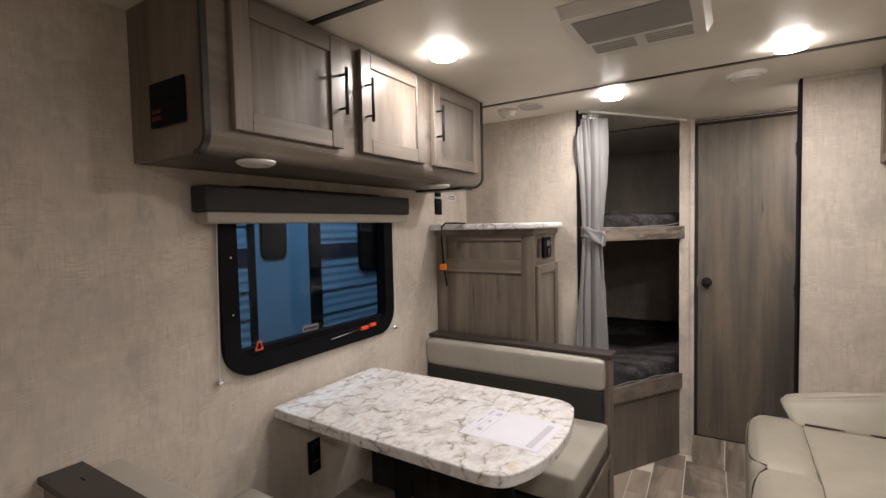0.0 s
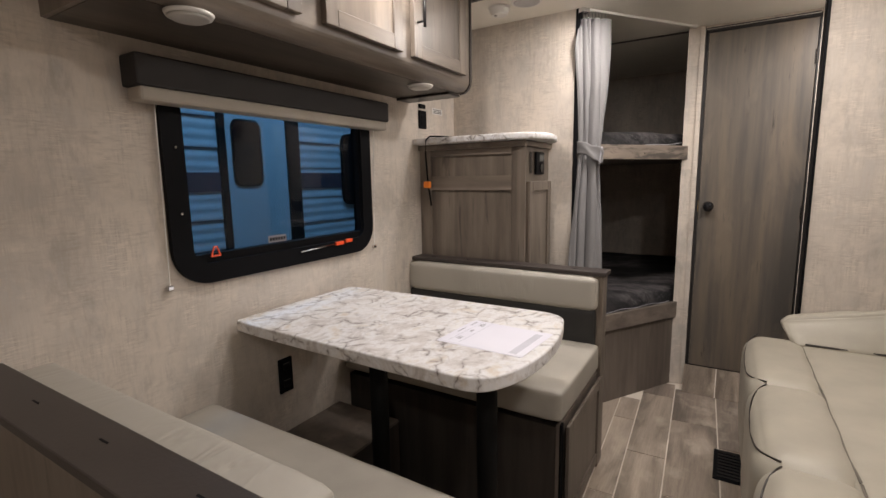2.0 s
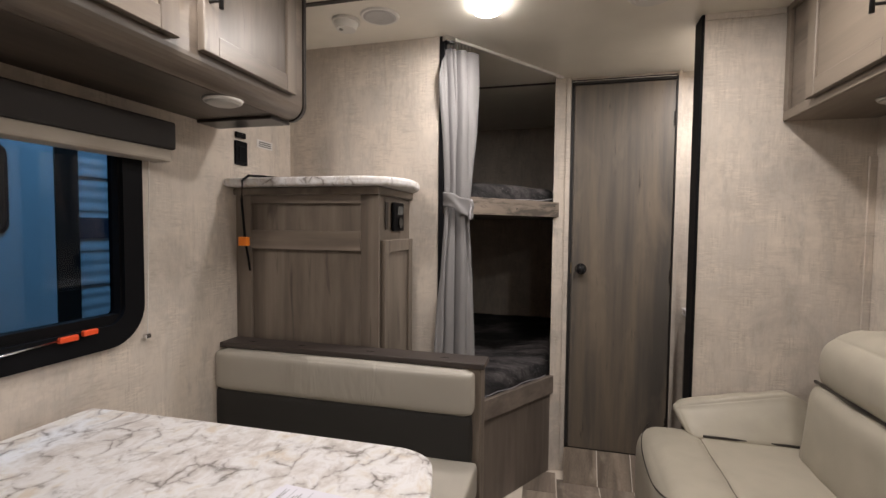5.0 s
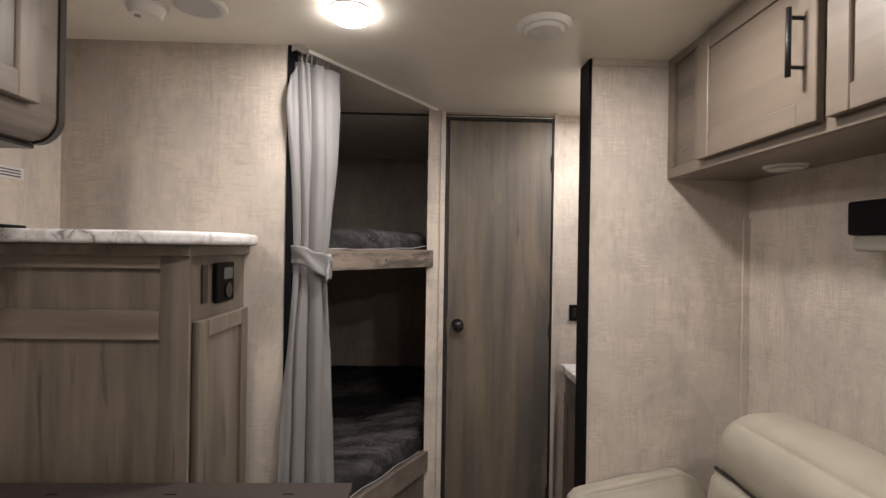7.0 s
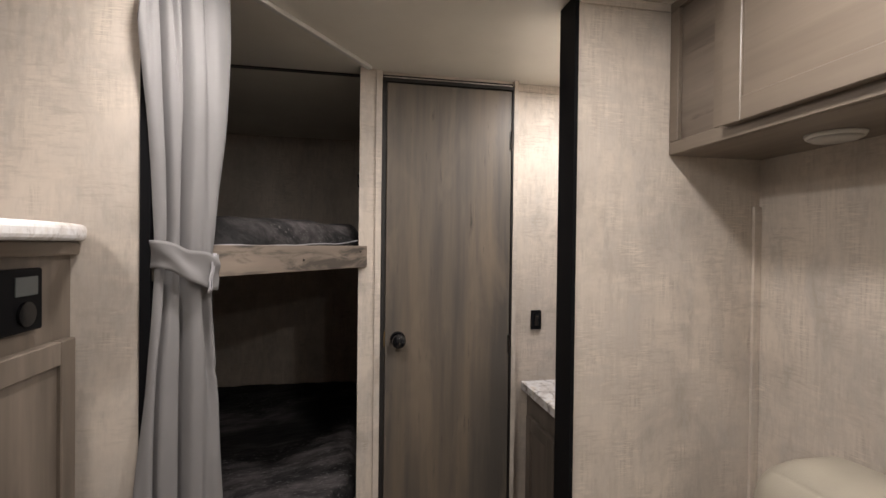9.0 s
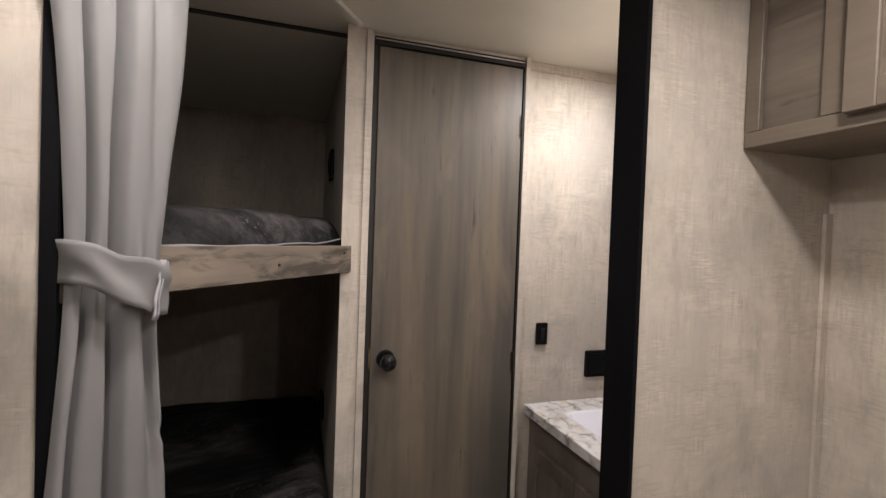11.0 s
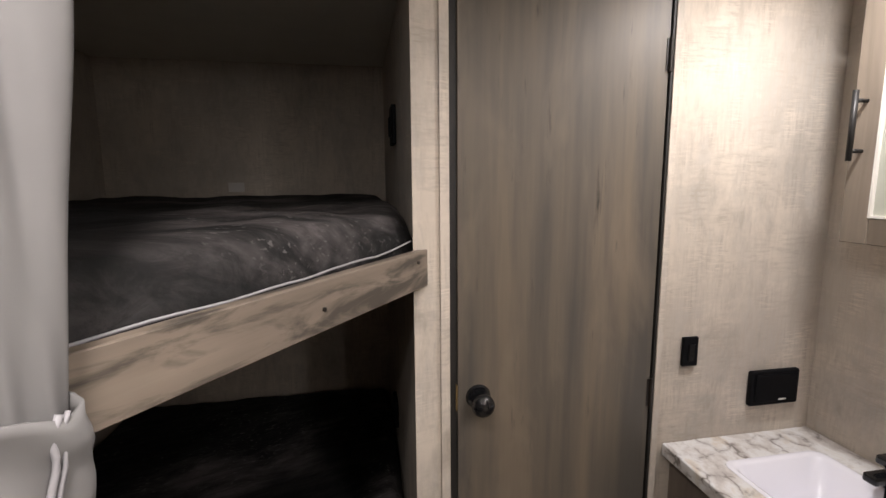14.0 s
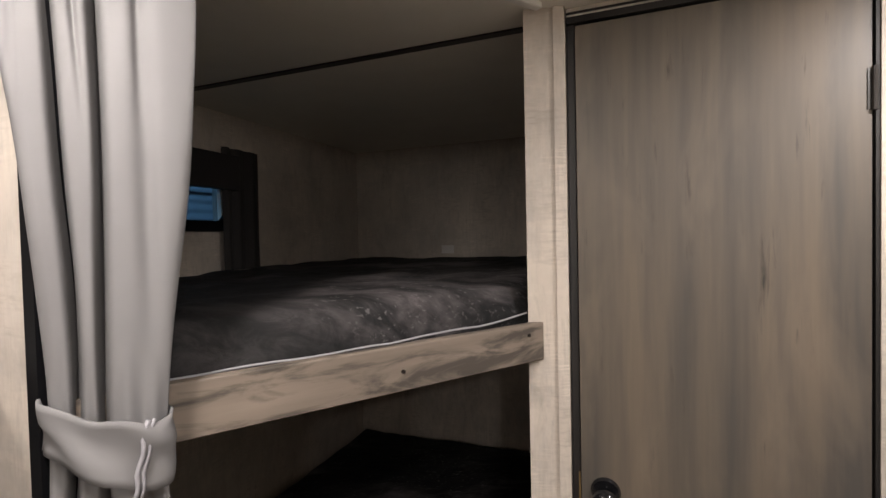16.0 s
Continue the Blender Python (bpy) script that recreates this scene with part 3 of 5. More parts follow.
# ---- window over the table ----
win = thing("window_1", (XL, 1.36, 1.3), "black-framed rounded window looking at a trailer outside", "window", kind="structure")
FY0, FY1, FZ0, FZ1 = 0.912, 1.801, 0.952, 1.60
part("window_frame", frame_ring(XL + 0.001, XL + 0.018, FY0, FY1, FZ0, FZ1, 0.11, 0.062, 0.05), M_BLACK, win, "black rounded window frame", smooth=False)
part("rebate", frame_ring(XL - 0.03, XL + 0.006, FY0 + 0.055, FY1 - 0.055, FZ0 + 0.052, FZ1 - 0.052, 0.055, 0.012, 0.045), M_BLACK, win)
part("sill_bar", box(XL - 0.028, XL + 0.004, FY0 + 0.06, FY1 - 0.06, FZ0 + 0.055, FZ0 + 0.088), M_BLACK, win)
pane = part("pane", box(XL - 0.022, XL - 0.017, WY0 + 0.002, WY1 - 0.002, WZ0 + 0.002, WZ1 - 0.002), M_GLASS, win, "dark tinted glass pane")
pane.visible_shadow = False
for z in (1.17, 1.36, 1.50):
    part("screw", rod((XL + 0.0175, 0.948, z), (XL + 0.0205, 0.948, z), 0.0035, 10), M_CHROME, win, "small bright screw head")
lt = thing("window_latch", (XL, 1.05, 1.03), "small orange-red window latch on the black frame", "latch")
lx = XL + 0.020
bm = rod((lx, 1.026, 1.033), (lx, 1.036, 1.062), 0.0028, 8)
rod((lx, 1.046, 1.062), (lx, 1.056, 1.033), 0.0028, 8, bm=bm)
rod((lx, 1.035, 1.062), (lx, 1.047, 1.062), 0.0028, 8, bm=bm)
rod((lx, 1.026, 1.034), (lx, 1.056, 1.034), 0.0028, 8, bm=bm)
part("grip", bm, M_RED, lt)
st = thing("window_strut", (XL, 1.55, 1.0), "thin steel window strut with a red-orange end clip", "window strut")
part("rod", rod((lx + 0.004, 1.375, 0.998), (lx + 0.004, 1.56, 1.006), 0.0028, 8), M_CHROME, st, smooth=True)
part("clip", box(lx, lx + 0.012, 1.555, 1.60, 0.999, 1.013, 0.002), M_RED, st, "red-orange clip")
part("knob", box(lx, lx + 0.012, 1.612, 1.65, 1.004, 1.018, 0.002), M_RED, st, "red-orange clip")
ws = thing("window_sticker", (XL, 1.29, 1.05), "small pale sticker with unreadable lines on the window", "sticker")
part("sheet", box(XL - 0.0165, XL - 0.0155, 1.265, 1.345, 1.043, 1.068), M_STICKD, ws)
bm = None
for i in range(6):
    bm = box(XL - 0.0154, XL - 0.0150, 1.272 + i * 0.012, 1.280 + i * 0.012, 1.049, 1.061, bm=bm)
part("print", bm, M_BLACK, ws)

# ---- roller shade ----
sh = thing("roller_shade", (-1.22, 1.33, 1.53), "rolled-up window shade with a charcoal valance and beige lower edge", "window shade")
part("valance", box(XL + 0.003, -1.195, 0.832, 1.86, 1.508, 1.588, 0.006, 2), M_CHARF, sh, "charcoal fabric valance")
part("shade", box(XL + 0.004, -1.203, 0.842, 1.855, 1.472, 1.509, 0.008, 2), M_BEIGE, sh, "beige shade fabric")
for y in (0.897, 1.813):
    cord = thing("shade_cord", (XL + 0.01, y, 1.2), "thin white cord held by a small wall clip", "cord", "shade cords")
    part("cord", rod((XL + 0.012, y, 0.965), (XL + 0.030, y, 1.475), 0.0014, 6), M_WHITE, cord)
    part("clip", box(XL + 0.001, XL + 0.016, y - 0.008, y + 0.010, 0.952, 0.966, 0.002), M_CHROME, cord, "small metal clip")

# ---- trailer outside ----
TX = -2.8
tr = thing("neighbour_trailer", (TX - 0.5, 1.6, 0), "travel trailer with corrugated siding standing close outside", "trailer")


def siding(y0, y1, z0, z1, seam, pitch=0.2):
    """Corrugated metal sheet in courses of three waves; seam: the height of one lap."""
    out = bmesh.new()
    n = int((z1 - z0) / pitch * 36)
    rows = []
    for i in range(n + 1):
        z = z0 + (z1 - z0) * i / n
        ph = ((z - seam) / pitch) % 1.0
        d = 0.0018 * math.sin(6 * math.pi * ph) + 0.004 * (1 - ph)
        rows.append((out.verts.new((TX + d - 0.004, y0, z)), out.verts.new((TX + d - 0.004, y1, z))))
    for a, b in zip(rows, rows[1:]):
        out.faces.new((a[0], a[1], b[1], b[0]))
    bmesh.ops.recalc_face_normals(out, faces=out.faces[:])
    for f in out.faces:
        if f.normal.x < 0:
            f.normal_flip()
    return out


for y0, y1, hi, lo in ((-0.6, 2.095, 1.482, 1.01), (2.785, 6.5, 1.56, 0.925)):
    part("siding", siding(y0, y1, 0.25, 1.20, lo), M_SIDE, tr, "corrugated light metal siding")
    part("siding", siding(y0, y1, 1.325, 2.6, hi), M_SIDE, tr, "corrugated light metal siding")
    part("band", box(TX - 0.02, TX + 0.006, y0, y1, 1.20, 1.325), M_BAND, tr, "smooth dark band")
    for z in [lo - 0.2 * k for k in range(4)] + [hi + 0.2 * k for k in range(6)]:
        part("lap_seam", box(TX - 0.004, TX + 0.0035, y0, y1, z - 0.0025, z + 0.001), M_BAND, tr)
part("wall", box(TX - 1.6, TX - 0.022, -0.6, 6.5, -0.70, 2.7), M_BAND, tr)
part("door_trim", box(TX - 0.02, TX + 0.016, 2.10, 2.150, 0.25, 2.2, 0.004), M_DARK, tr, "black door jamb")
part("door_trim", box(TX - 0.02, TX + 0.016, 2.648, 2.78, 0.25, 2.2, 0.004), M_DARK, tr, "black door jamb")
td = part("door", box(TX - 0.02, TX + 0.012, 2.152, 2.646, 0.3, 2.15), M_SIDE, tr, "smooth light entry door")
bm = frame_ring(TX + 0.008, TX + 0.020, 2.19, 2.425, 1.228, 1.685, 0.06, 0.018, 0.045)
part("window_trim", bm, M_BLACK, td, "black rounded door window trim")
part("window", placed(prism(rounded(-0.105, 0.105, -0.215, 0.215, 0.045), 0, 0.004), Matrix.Translation((TX + 0.0150, 2.3075, 1.4565)) @ Matrix.Rotation(radians(90), 4, "Y") @ Matrix.Rotation(radians(90), 4, "Z")), M_GLOSS, td, "dark door window")
part("latch", box(TX + 0.0, TX + 0.03, 1.60, 1.66, 0.97, 1.03, 0.01, 2), M_BLACK, tr, "black latch")
bm = frame_ring(TX + 0.008, TX + 0.024, 3.235, 4.10, 1.045, 1.66, 0.09, 0.03, 0.06)
part("window_trim", bm, M_BLACK, tr, "black rounded trailer window trim")
part("window", box(TX + 0.010, TX + 0.014, 3.26, 4.07, 1.07, 1.63), M_GLOSS, tr, "dark trailer window")
part("ground", box(-30, 30, -30, 30, -0.75, -0.70), M_GROUND, kind="structure", label="dark ground outside", category="ground")


# ---- dinette table ----
tb = thing("dinette_table", (-0.8, 1.36, 0), "marble-look laminate dinette table with rounded corners on two black posts", "table")
edge = [(-1.262, 1.10), (-1.24, 1.078), (-0.45, 1.060), (-0.387, 1.062), (-0.346, 1.08), (-0.312, 1.137), (-0.29, 1.21), (-0.28, 1.33), (-0.29, 1.45), (-0.317, 1.57), (-0.335, 1.62), (-0.387, 1.65), (-0.45, 1.652), (-1.24, 1.642), (-1.262, 1.62)]
for _ in range(2):
    edge = [(p[0] * f + q[0] * (1 - f), p[1] * f + q[1] * (1 - f)) for p, q in zip(edge, edge[1:] + edge[:1]) for f in (0.75, 0.25)]
part("tabletop", prism(edge, 0.778, 0.814, 0.005, 3), M_MARBLE, tb, "white marble-look laminate top")
for x in (-0.892, -0.481):
    part("leg", rod((x, 1.36, 0.012), (x, 1.36, 0.776), 0.031, 24), M_POST, tb, "black metal post", smooth=True)
    part("foot_plate", rod((x, 1.36, 0.0), (x, 1.36, 0.012), 0.09, 28, r2=0.085), M_POST, tb, smooth=False)
pp = thing("paper_sheet", (-0.44, 1.34, 0.8145), "white printed order sheet lying on the table", "paper")
PM = pose(-0.443, 1.342, 0.8146, 0, 0, -4)
part("sheet", placed(box(-0.128, 0.128, -0.103, 0.103, 0, 0.0006), PM), M_PAPER, pp)
part("sheet_below", placed(box(-0.131, 0.12, -0.108, 0.098, -0.0005, -0.0001), PM @ pose(0, 0, 0.0001, 0, 0, 2)), M_PAPER, pp)
for x0, x1, y0, y1 in ((-0.100, -0.098, -0.095, 0.095), (-0.066, -0.064, -0.095, 0.095), (0.085, 0.107, -0.09, 0.08)):
    part("ruling", placed(box(x0, x1, y0, y1, 0.0007, 0.0009), PM), M_PRINT, pp, "pale printed lines")
for k, (x, y, w, h) in enumerate(((-0.092, 0.055, 0.018, 0.03), (-0.09, -0.07, 0.016, 0.025), (-0.118, 0.05, 0.008, 0.04), (-0.118, -0.02, 0.004, 0.05), (-0.09, 0.0, 0.01, 0.02))):
    for i in range(4):
        part("print_bar", placed(box(x + i * w / 4, x + i * w / 4 + w / 9, y, y + h * (0.7 + 0.3 * ((i * 7 + k) % 3) / 2), 0.0007, 0.0010), PM), M_PRINTD, pp)


def cushion(x0, x1, y0, y1, z0, z1, r=0.05, puff=0.02, cuts=12, wr=0.003, seed=0.0):
    """A padded block with rounded edges, swollen faces and a slightly uneven skin."""
    out = bmesh.new()
    bmesh.ops.create_cube(out, size=2)
    bmesh.ops.subdivide_edges(out, edges=out.edges[:], cuts=cuts, use_grid_fill=True)
    h = Vector(((x1 - x0) / 2, (y1 - y0) / 2, (z1 - z0) / 2))
    c = Vector(((x0 + x1) / 2, (y0 + y1) / 2, (z0 + z1) / 2))
    r = min(r, min(h) * 0.98)
    for v in out.verts:
        p = v.co.copy()
        q = Vector([math.copysign(1 - (1 - abs(a)) ** 1.5, a) * b for a, b in zip(p, h)])
        inner = Vector([max(-(b - r), min(b - r, a)) for a, b in zip(q, h)])
        d = q - inner
        s = inner + (d.normalized() * r if d.length > 1e-6 else d)
        k = [1 - min(1, abs(a)) ** 2 for a in p]
        for i in range(3):
            j, l = (i + 1) % 3, (i + 2) % 3
            if abs(p[i]) > 0.999:
                s[i] += math.copysign(puff * k[j] * k[l], p[i])
        s += d.normalized() * noise.noise(s * 14 + Vector((seed * 3, seed, 0))) * wr * 1.5 if d.length > 1e-6 else Vector()
        v.co = c + s
    return out


def tube(points, r, seg=8):
    """A round cord along a line of points."""
    out = bmesh.new()
    rings = []
    pts = [Vector(p) for p in points]
    for i, p in enumerate(pts):
        d = (pts[min(i + 1, len(pts) - 1)] - pts[max(i - 1, 0)]).normalized()
        q = d.to_track_quat("Z", "Y")
        rings.append([out.verts.new(p + q @ Vector((r * math.cos(2 * math.pi * k / seg), r * math.sin(2 * math.pi * k / seg), 0))) for k in range(seg)])
    for a, b in zip(rings, rings[1:]):
        for k in range(seg):
            out.faces.new((a[k], a[(k + 1) % seg], b[(k + 1) % seg], b[k]))
    out.faces.new(list(reversed(rings[0])))
    out.faces.new(rings[-1])
    return out


# ---- dinette benches ----
BX = -0.335


def bench(front, back, thick, seed):
    """A booth bench on a wood box. front and back: the y of the seat's front edge and of the outer face of its back."""
    t = thing("dinette_bench", ((XL + BX) / 2, (front + back) / 2, 0), "dinette bench with pale grey and charcoal vinyl cushions", "bench", "dinette benches")
    s = 1 if back > front else -1
    Y = lambda d: back - s * d
    def yb(a, b):
        return (min(Y(a), Y(b)), max(Y(a), Y(b)))
    L = abs(back - front)
    part("box", box(XL + 0.002, BX - 0.018, *yb(0.03, L - 0.035), 0, 0.425), M_WOOD_SHADE, t, "shaded wood seat box")
    # Near-black board draws the shadow gap below the seat cushion.
    part("shadow_gap_board", box(XL + 0.002, BX - 0.022, *yb(0.03, L - 0.075), 0.425, 0.4575), M_POST, t, "recessed seat board, black for the shadow under the cushion")
    part("side_board", box(BX - 0.017, BX - 0.002, *yb(0.03, L - 0.03), 0, 0.44, 0.001), M_CABD, t)
    d0, d1 = yb(0.08, L - 0.055)
    shaker(t, pose(BX + 0.010, d0, 0.05, 0, 0, 90), d1 - d0, 0.375, M_CABD, t=0.012, stile=0.045, label="framed wood side door")
    part("side_trim", box(BX - 0.004, BX + 0.003, *yb(L - 0.052, L - 0.029), 0, 0.44), M_BLACK, t, "black edge strip")
    part("back_board", box(XL + 0.002, BX + 0.0, *yb(0.0, 0.028), 0, 0.85), M_CAB, t)
    part("back_end", box(BX - 0.03, BX + 0.012, *yb(-0.004, 0.075), 0, 0.849, 0.002), M_CAB, t)
    part("ledge", box(XL + 0.002, BX + 0.024, *yb(-0.012, 0.082), 0.85, 0.868, 0.003, 2), M_LEDGE, t, "dark espresso top board")
    for x in (-1.18, -0.98, -0.72, -0.46):
        part("scuff", box(x, x + 0.026, *yb(0.040, 0.0435), 0.8672, 0.8687), M_BLACK, t)
    part("seat", cushion(XL + 0.004, BX + 0.008, *yb(0.09, L), 0.458, 0.566, 0.015, 0.003, 12, 0.001, seed), M_CUSH, t, "pale grey vinyl seat cushion", smooth=True)
    part("back_cushion", cushion(XL + 0.004, BX - 0.008, *yb(0.03, thick), 0.708, 0.845, 0.018, 0.004, 12, 0.0015, seed + 1), M_PUCKER, t, "pale grey vinyl backrest", smooth=True)
    part("back_band", cushion(XL + 0.004, BX - 0.014, *yb(0.031, thick - 0.007), 0.545, 0.712, 0.012, 0.002, 8, 0.001, seed + 2), M_CHAR, t, "charcoal vinyl band of the backrest", smooth=True)
    return t


bench(1.59, 2.20, 0.115, 0.0)
bench(1.0, 0.44, 0.172, 5.0)
wb = thing("wheel_well_box", (-1.12, 1.3, 0), "wood wheel well cover, coloured as shaded, along the wall between the benches", "wheel well cover")
part("front_board", box(-0.972, -0.960, 0.97, 1.553, 0, 0.313, 0.001), M_WOOD_SHADE, wb)
part("top_board", box(XL + 0.001, -0.958, 0.97, 1.553, 0.313, 0.325, 0.002), M_CABD, wb, "grey-brown wood top board")

# ---- outlets, vents and small wall fittings ----
def plate(name, lo, hi, material, label, category, bevel=0.003, group=""):
    t = thing(name, [(a + b) / 2 for a, b in zip(lo, hi)], label, category, group)
    part("plate", box(lo[0], hi[0], lo[1], hi[1], lo[2], hi[2], bevel, 2), material, t)
    return t


o = plate("wall_outlet", (XL + 0.001, 1.252, 0.482), (XL + 0.010, 1.312, 0.613), M_BLACK, "black double power outlet under the table", "outlet")
for z in (0.515, 0.58):
    part("socket", box(XL + 0.009, XL + 0.013, 1.264, 1.300, z - 0.016, z + 0.016, 0.003, 2), M_GLOSS, o)
o = plate("wall_switch_panel", (XL + 0.001, 2.207, 1.515), (XL + 0.010, 2.272, 1.605), M_BLACK, "black wall plate above the corner cabinet", "wall plate")
part("key", box(XL + 0.009, XL + 0.013, 2.22, 2.26, 1.53, 1.585, 0.002), M_BLACK, o)
o = plate("wall_sensor", (XL + 0.001, 2.21, 1.616), (XL + 0.012, 2.262, 1.637), M_BLACK, "small black plate tucked under the overhead cabinet", "wall plate")
o = plate("wall_label", (XL + 0.0008, 2.34, 1.60), (XL + 0.0018, 2.44, 1.632), M_STICK, "small white label with unreadable print", "label", 0.0)
bm = None
for i in range(3):
    bm = box(XL + 0.0018, XL + 0.0023, 2.35, 2.43, 1.606 + i * 0.008, 1.609 + i * 0.008, bm=bm)
part("print", bm, M_BLACK, o)

# ---- corner cabinet ----
cc = thing("corner_cabinet", (-0.98, 2.38, 0), "tall grey-brown wood corner cabinet with panelled front and side door", "cabinet")
part("body", prism([(XL + 0.002, 2.225), (-0.712, 2.225), (-0.714, YW - 0.001), (XL + 0.002, YW - 0.001)], 0, 1.427), M_CAB, cc)
FF = 2.212
for x0, x1, z0, z1 in ((XL + 0.002, -1.212, 0, 1.42), (-0.768, -0.70, 0, 1.42)):
    part("stile", box(x0, x1, FF, 2.2245, z0, z1, 0.001), M_CAB, cc)
for z0, z1 in ((1.369, 1.42), (1.202, 1.271), (0.45, 0.50)):
    part("rail", box(-1.2115, -0.7685, FF, 2.2245, z0, z1, 0.001), M_CABX, cc)
part("crown", prism([(XL + 0.002, 2.200), (-0.695, 2.200), (-0.697, YW - 0.002), (XL + 0.002, YW - 0.002)], 1.400, 1.427, 0.004), M_CABY, cc)
SA = 90.0
SM = pose(-0.710, 2.225, 0, 0, 0, SA)
shaker(cc, SM @ pose(0.02, -0.001, 0.16), 0.30, 1.08, M_CAB, stile=0.045, label="framed wood side door")
vs = thing("usb_panel", (-0.69, 2.42, 1.33), "black socket panel with a small display on the cabinet side", "socket panel")
part("plate", placed(box(0.128, 0.238, -0.012, -0.001, 1.272, 1.380, 0.004, 2), SM), M_BLACK, vs)
part("display", placed(box(0.168, 0.222, -0.0135, -0.0115, 1.334, 1.366), SM), M_SCREEN, vs, "grey display")
part("socket", placed(rod((0.192, -0.011, 1.303), (0.192, -0.017, 1.303), 0.021, 24), SM), M_GLOSS, vs, "round black socket")
sl = thing("vent_slot", (-0.70, 2.32, 1.33), "narrow dark slot in the cabinet side", "slot")
# Dark strip on the face stands for the shaded hollow of the slot.
part("slot", placed(box(0.068, 0.094, -0.003, -0.001, 1.278, 1.376), SM), M_WOOD_SHADE, sl)
ct = thing("cabinet_worktop", (-0.95, 2.36, 1.421), "marble-look laminate worktop with a rounded corner on the corner cabinet", "worktop")
edge = [(XL + 0.002, YW - 0.001), (XL + 0.002, 2.148)]
edge += [(-0.772 + 0.158 * math.sin(radians(a)), 2.315 - 0.167 * math.cos(radians(a))) for a in range(0, 91, 9)]
edge += [(-0.616, 2.36), (-0.624, 2.42), (-0.643, 2.49), (-0.688, YW - 0.001)]
bm = prism(edge, 1.4275, 1.458, 0.010, 3)
part("slab", bm, M_MARBLE, ct, "white marble-look laminate slab")
cb = thing("hanging_cable", (-1.19, 2.16, 1.45), "black cable hanging over the worktop with an orange tag", "cable")
pts = [(-1.10, 2.24, 1.462), (-1.14, 2.19, 1.465), (-1.175, 2.155, 1.465), (-1.188, 2.138, 1.447), (-1.190, 2.136, 1.38), (-1.186, 2.14, 1.30), (-1.188, 2.15, 1.235), (-1.183, 2.16, 1.17), (-1.180, 2.165, 1.125)]
part("wire", tube(pts, 0.0045), M_BLACK, cb, smooth=True)
part("tag", box(-1.205, -1.172, 2.134, 2.156, 1.215, 1.247, 0.003, 2), M_ORANGE, cb, "orange plastic tag")

# ---- bunks ----
P0, P1 = Vector((CUR[0], CUR[1], 0)), Vector((PST[0], PST[1], 0))
ANG = math.degrees(math.atan2(P1.y - P0.y, P1.x - P0.x))
W = (P1 - P0).length
D = pose(P0.x, P0.y, 0, 0, 0, ANG)


def mattress(parent, plan, z0, z1, seed):
    """A soft slab over a plan: a grid draped with wrinkles, closed by its sides."""
    out = bmesh.new()
    x0, x1 = XL + 0.01, -0.14
    nx, ny = 60, 90
    y0, y1 = 2.62, YB - 0.01
    (ax, ay), (bx, by) = plan
    grid = []
    for j in range(ny + 1):
        row = []
        for i in range(nx + 1):
            u, v = i / nx, j / ny
            x = x0 + (x1 - x0) * u
            lim = y0 if x < ax else ay + (by - ay) * (x - ax) / (bx - ax)
            y = lim + (y1 - lim) * v
            e = min((y - lim), (x - x0), (x1 - x), (y1 - y))
            drop = 0.045 * (1 - min(1, e / 0.05)) ** 2 + 0.02 * (1 - min(1, (y - lim) / 0.2)) ** 2
            z = z1 - drop + 0.012 * noise.noise(Vector((x * 5, y * 5, seed))) + 0.006 * noise.noise(Vector((x * 16, y * 9, seed + 3)))
            row.append(out.verts.new((x, y, z)))
        grid.append(row)
    for j in range(ny):
        for i in range(nx):
            out.faces.new((grid[j][i], grid[j][i + 1], grid[j + 1][i + 1], grid[j + 1][i]))
    rim = [grid[0][i] for i in range(nx + 1)] + [grid[j][nx] for j in range(1, ny + 1)] + [grid[ny][i] for i in range(nx - 1, -1, -1)] + [grid[j][0] for j in range(ny - 1, 0, -1)]
    low = [out.verts.new((v.co.x, v.co.y, z0)) for v in rim]
    for k in range(len(rim)):
        n = (k + 1) % len(rim)
        out.faces.new((rim[k], low[k], low[n], rim[n]))
    bmesh.ops.recalc_face_normals(out, faces=out.faces[:])
    return out


def bunk(name, z_deck, z0, label, low):
    t = thing(name, (-0.7, 3.5, 0 if low else z_deck), label, "bunk bed")
    return t


ub = bunk("upper_bunk", 1.34, 0, "upper bunk with a wood rail and a dark printed mattress", False)
part("rail", placed(box(0.0, W + 0.022, -0.022, -0.002, 1.345, 1.421, 0.0015), D), M_RAIL, ub, "light wood rail board with knots")
deck = [(XL + 0.002, YW + 0.037), (-0.60, YW + 0.037), (-0.15, 3.215), (-0.135, 3.285), (-0.135, YB - 0.002), (XL + 0.002, YB - 0.002)]
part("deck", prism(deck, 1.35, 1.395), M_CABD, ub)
mt = thing("mattress", (-0.7, 3.5, 1.396), "dark grey printed mattress on the upper bunk", "mattress")
part("cover", mattress(None, ((-0.575, 2.65), (-0.158, 3.235)), 1.396, 1.503, 1.0), M_MATT2, mt, smooth=True)
pts = [P0 + (P1 - P0) * (k / 24) + Vector((-0.004, 0.006, 1.4205 + 0.0055 * min(1, max(0, (k - 14) / 2)) + 0.0012 * math.sin(k * 1.1) + 0.012 * max(0, (k - 20) / 4))) for k in range(1, 25)]
part("piping", tube(pts, 0.0019), M_PIPE, mt, "pale piping", smooth=True)
for s, z in ((0.455, 1.378), (W - 0.02, 1.40)):
    part("screw", placed(rod((s, -0.0245, z), (s, -0.0215, z), 0.0035, 10), D), M_DARK, ub, "dark screw head")
lb = bunk("lower_bunk", 0.5, 0, "lower bunk on a grey-brown wood base with a front rail", True)
q0, q1 = (-0.515, 2.612), (-0.140, 3.212)
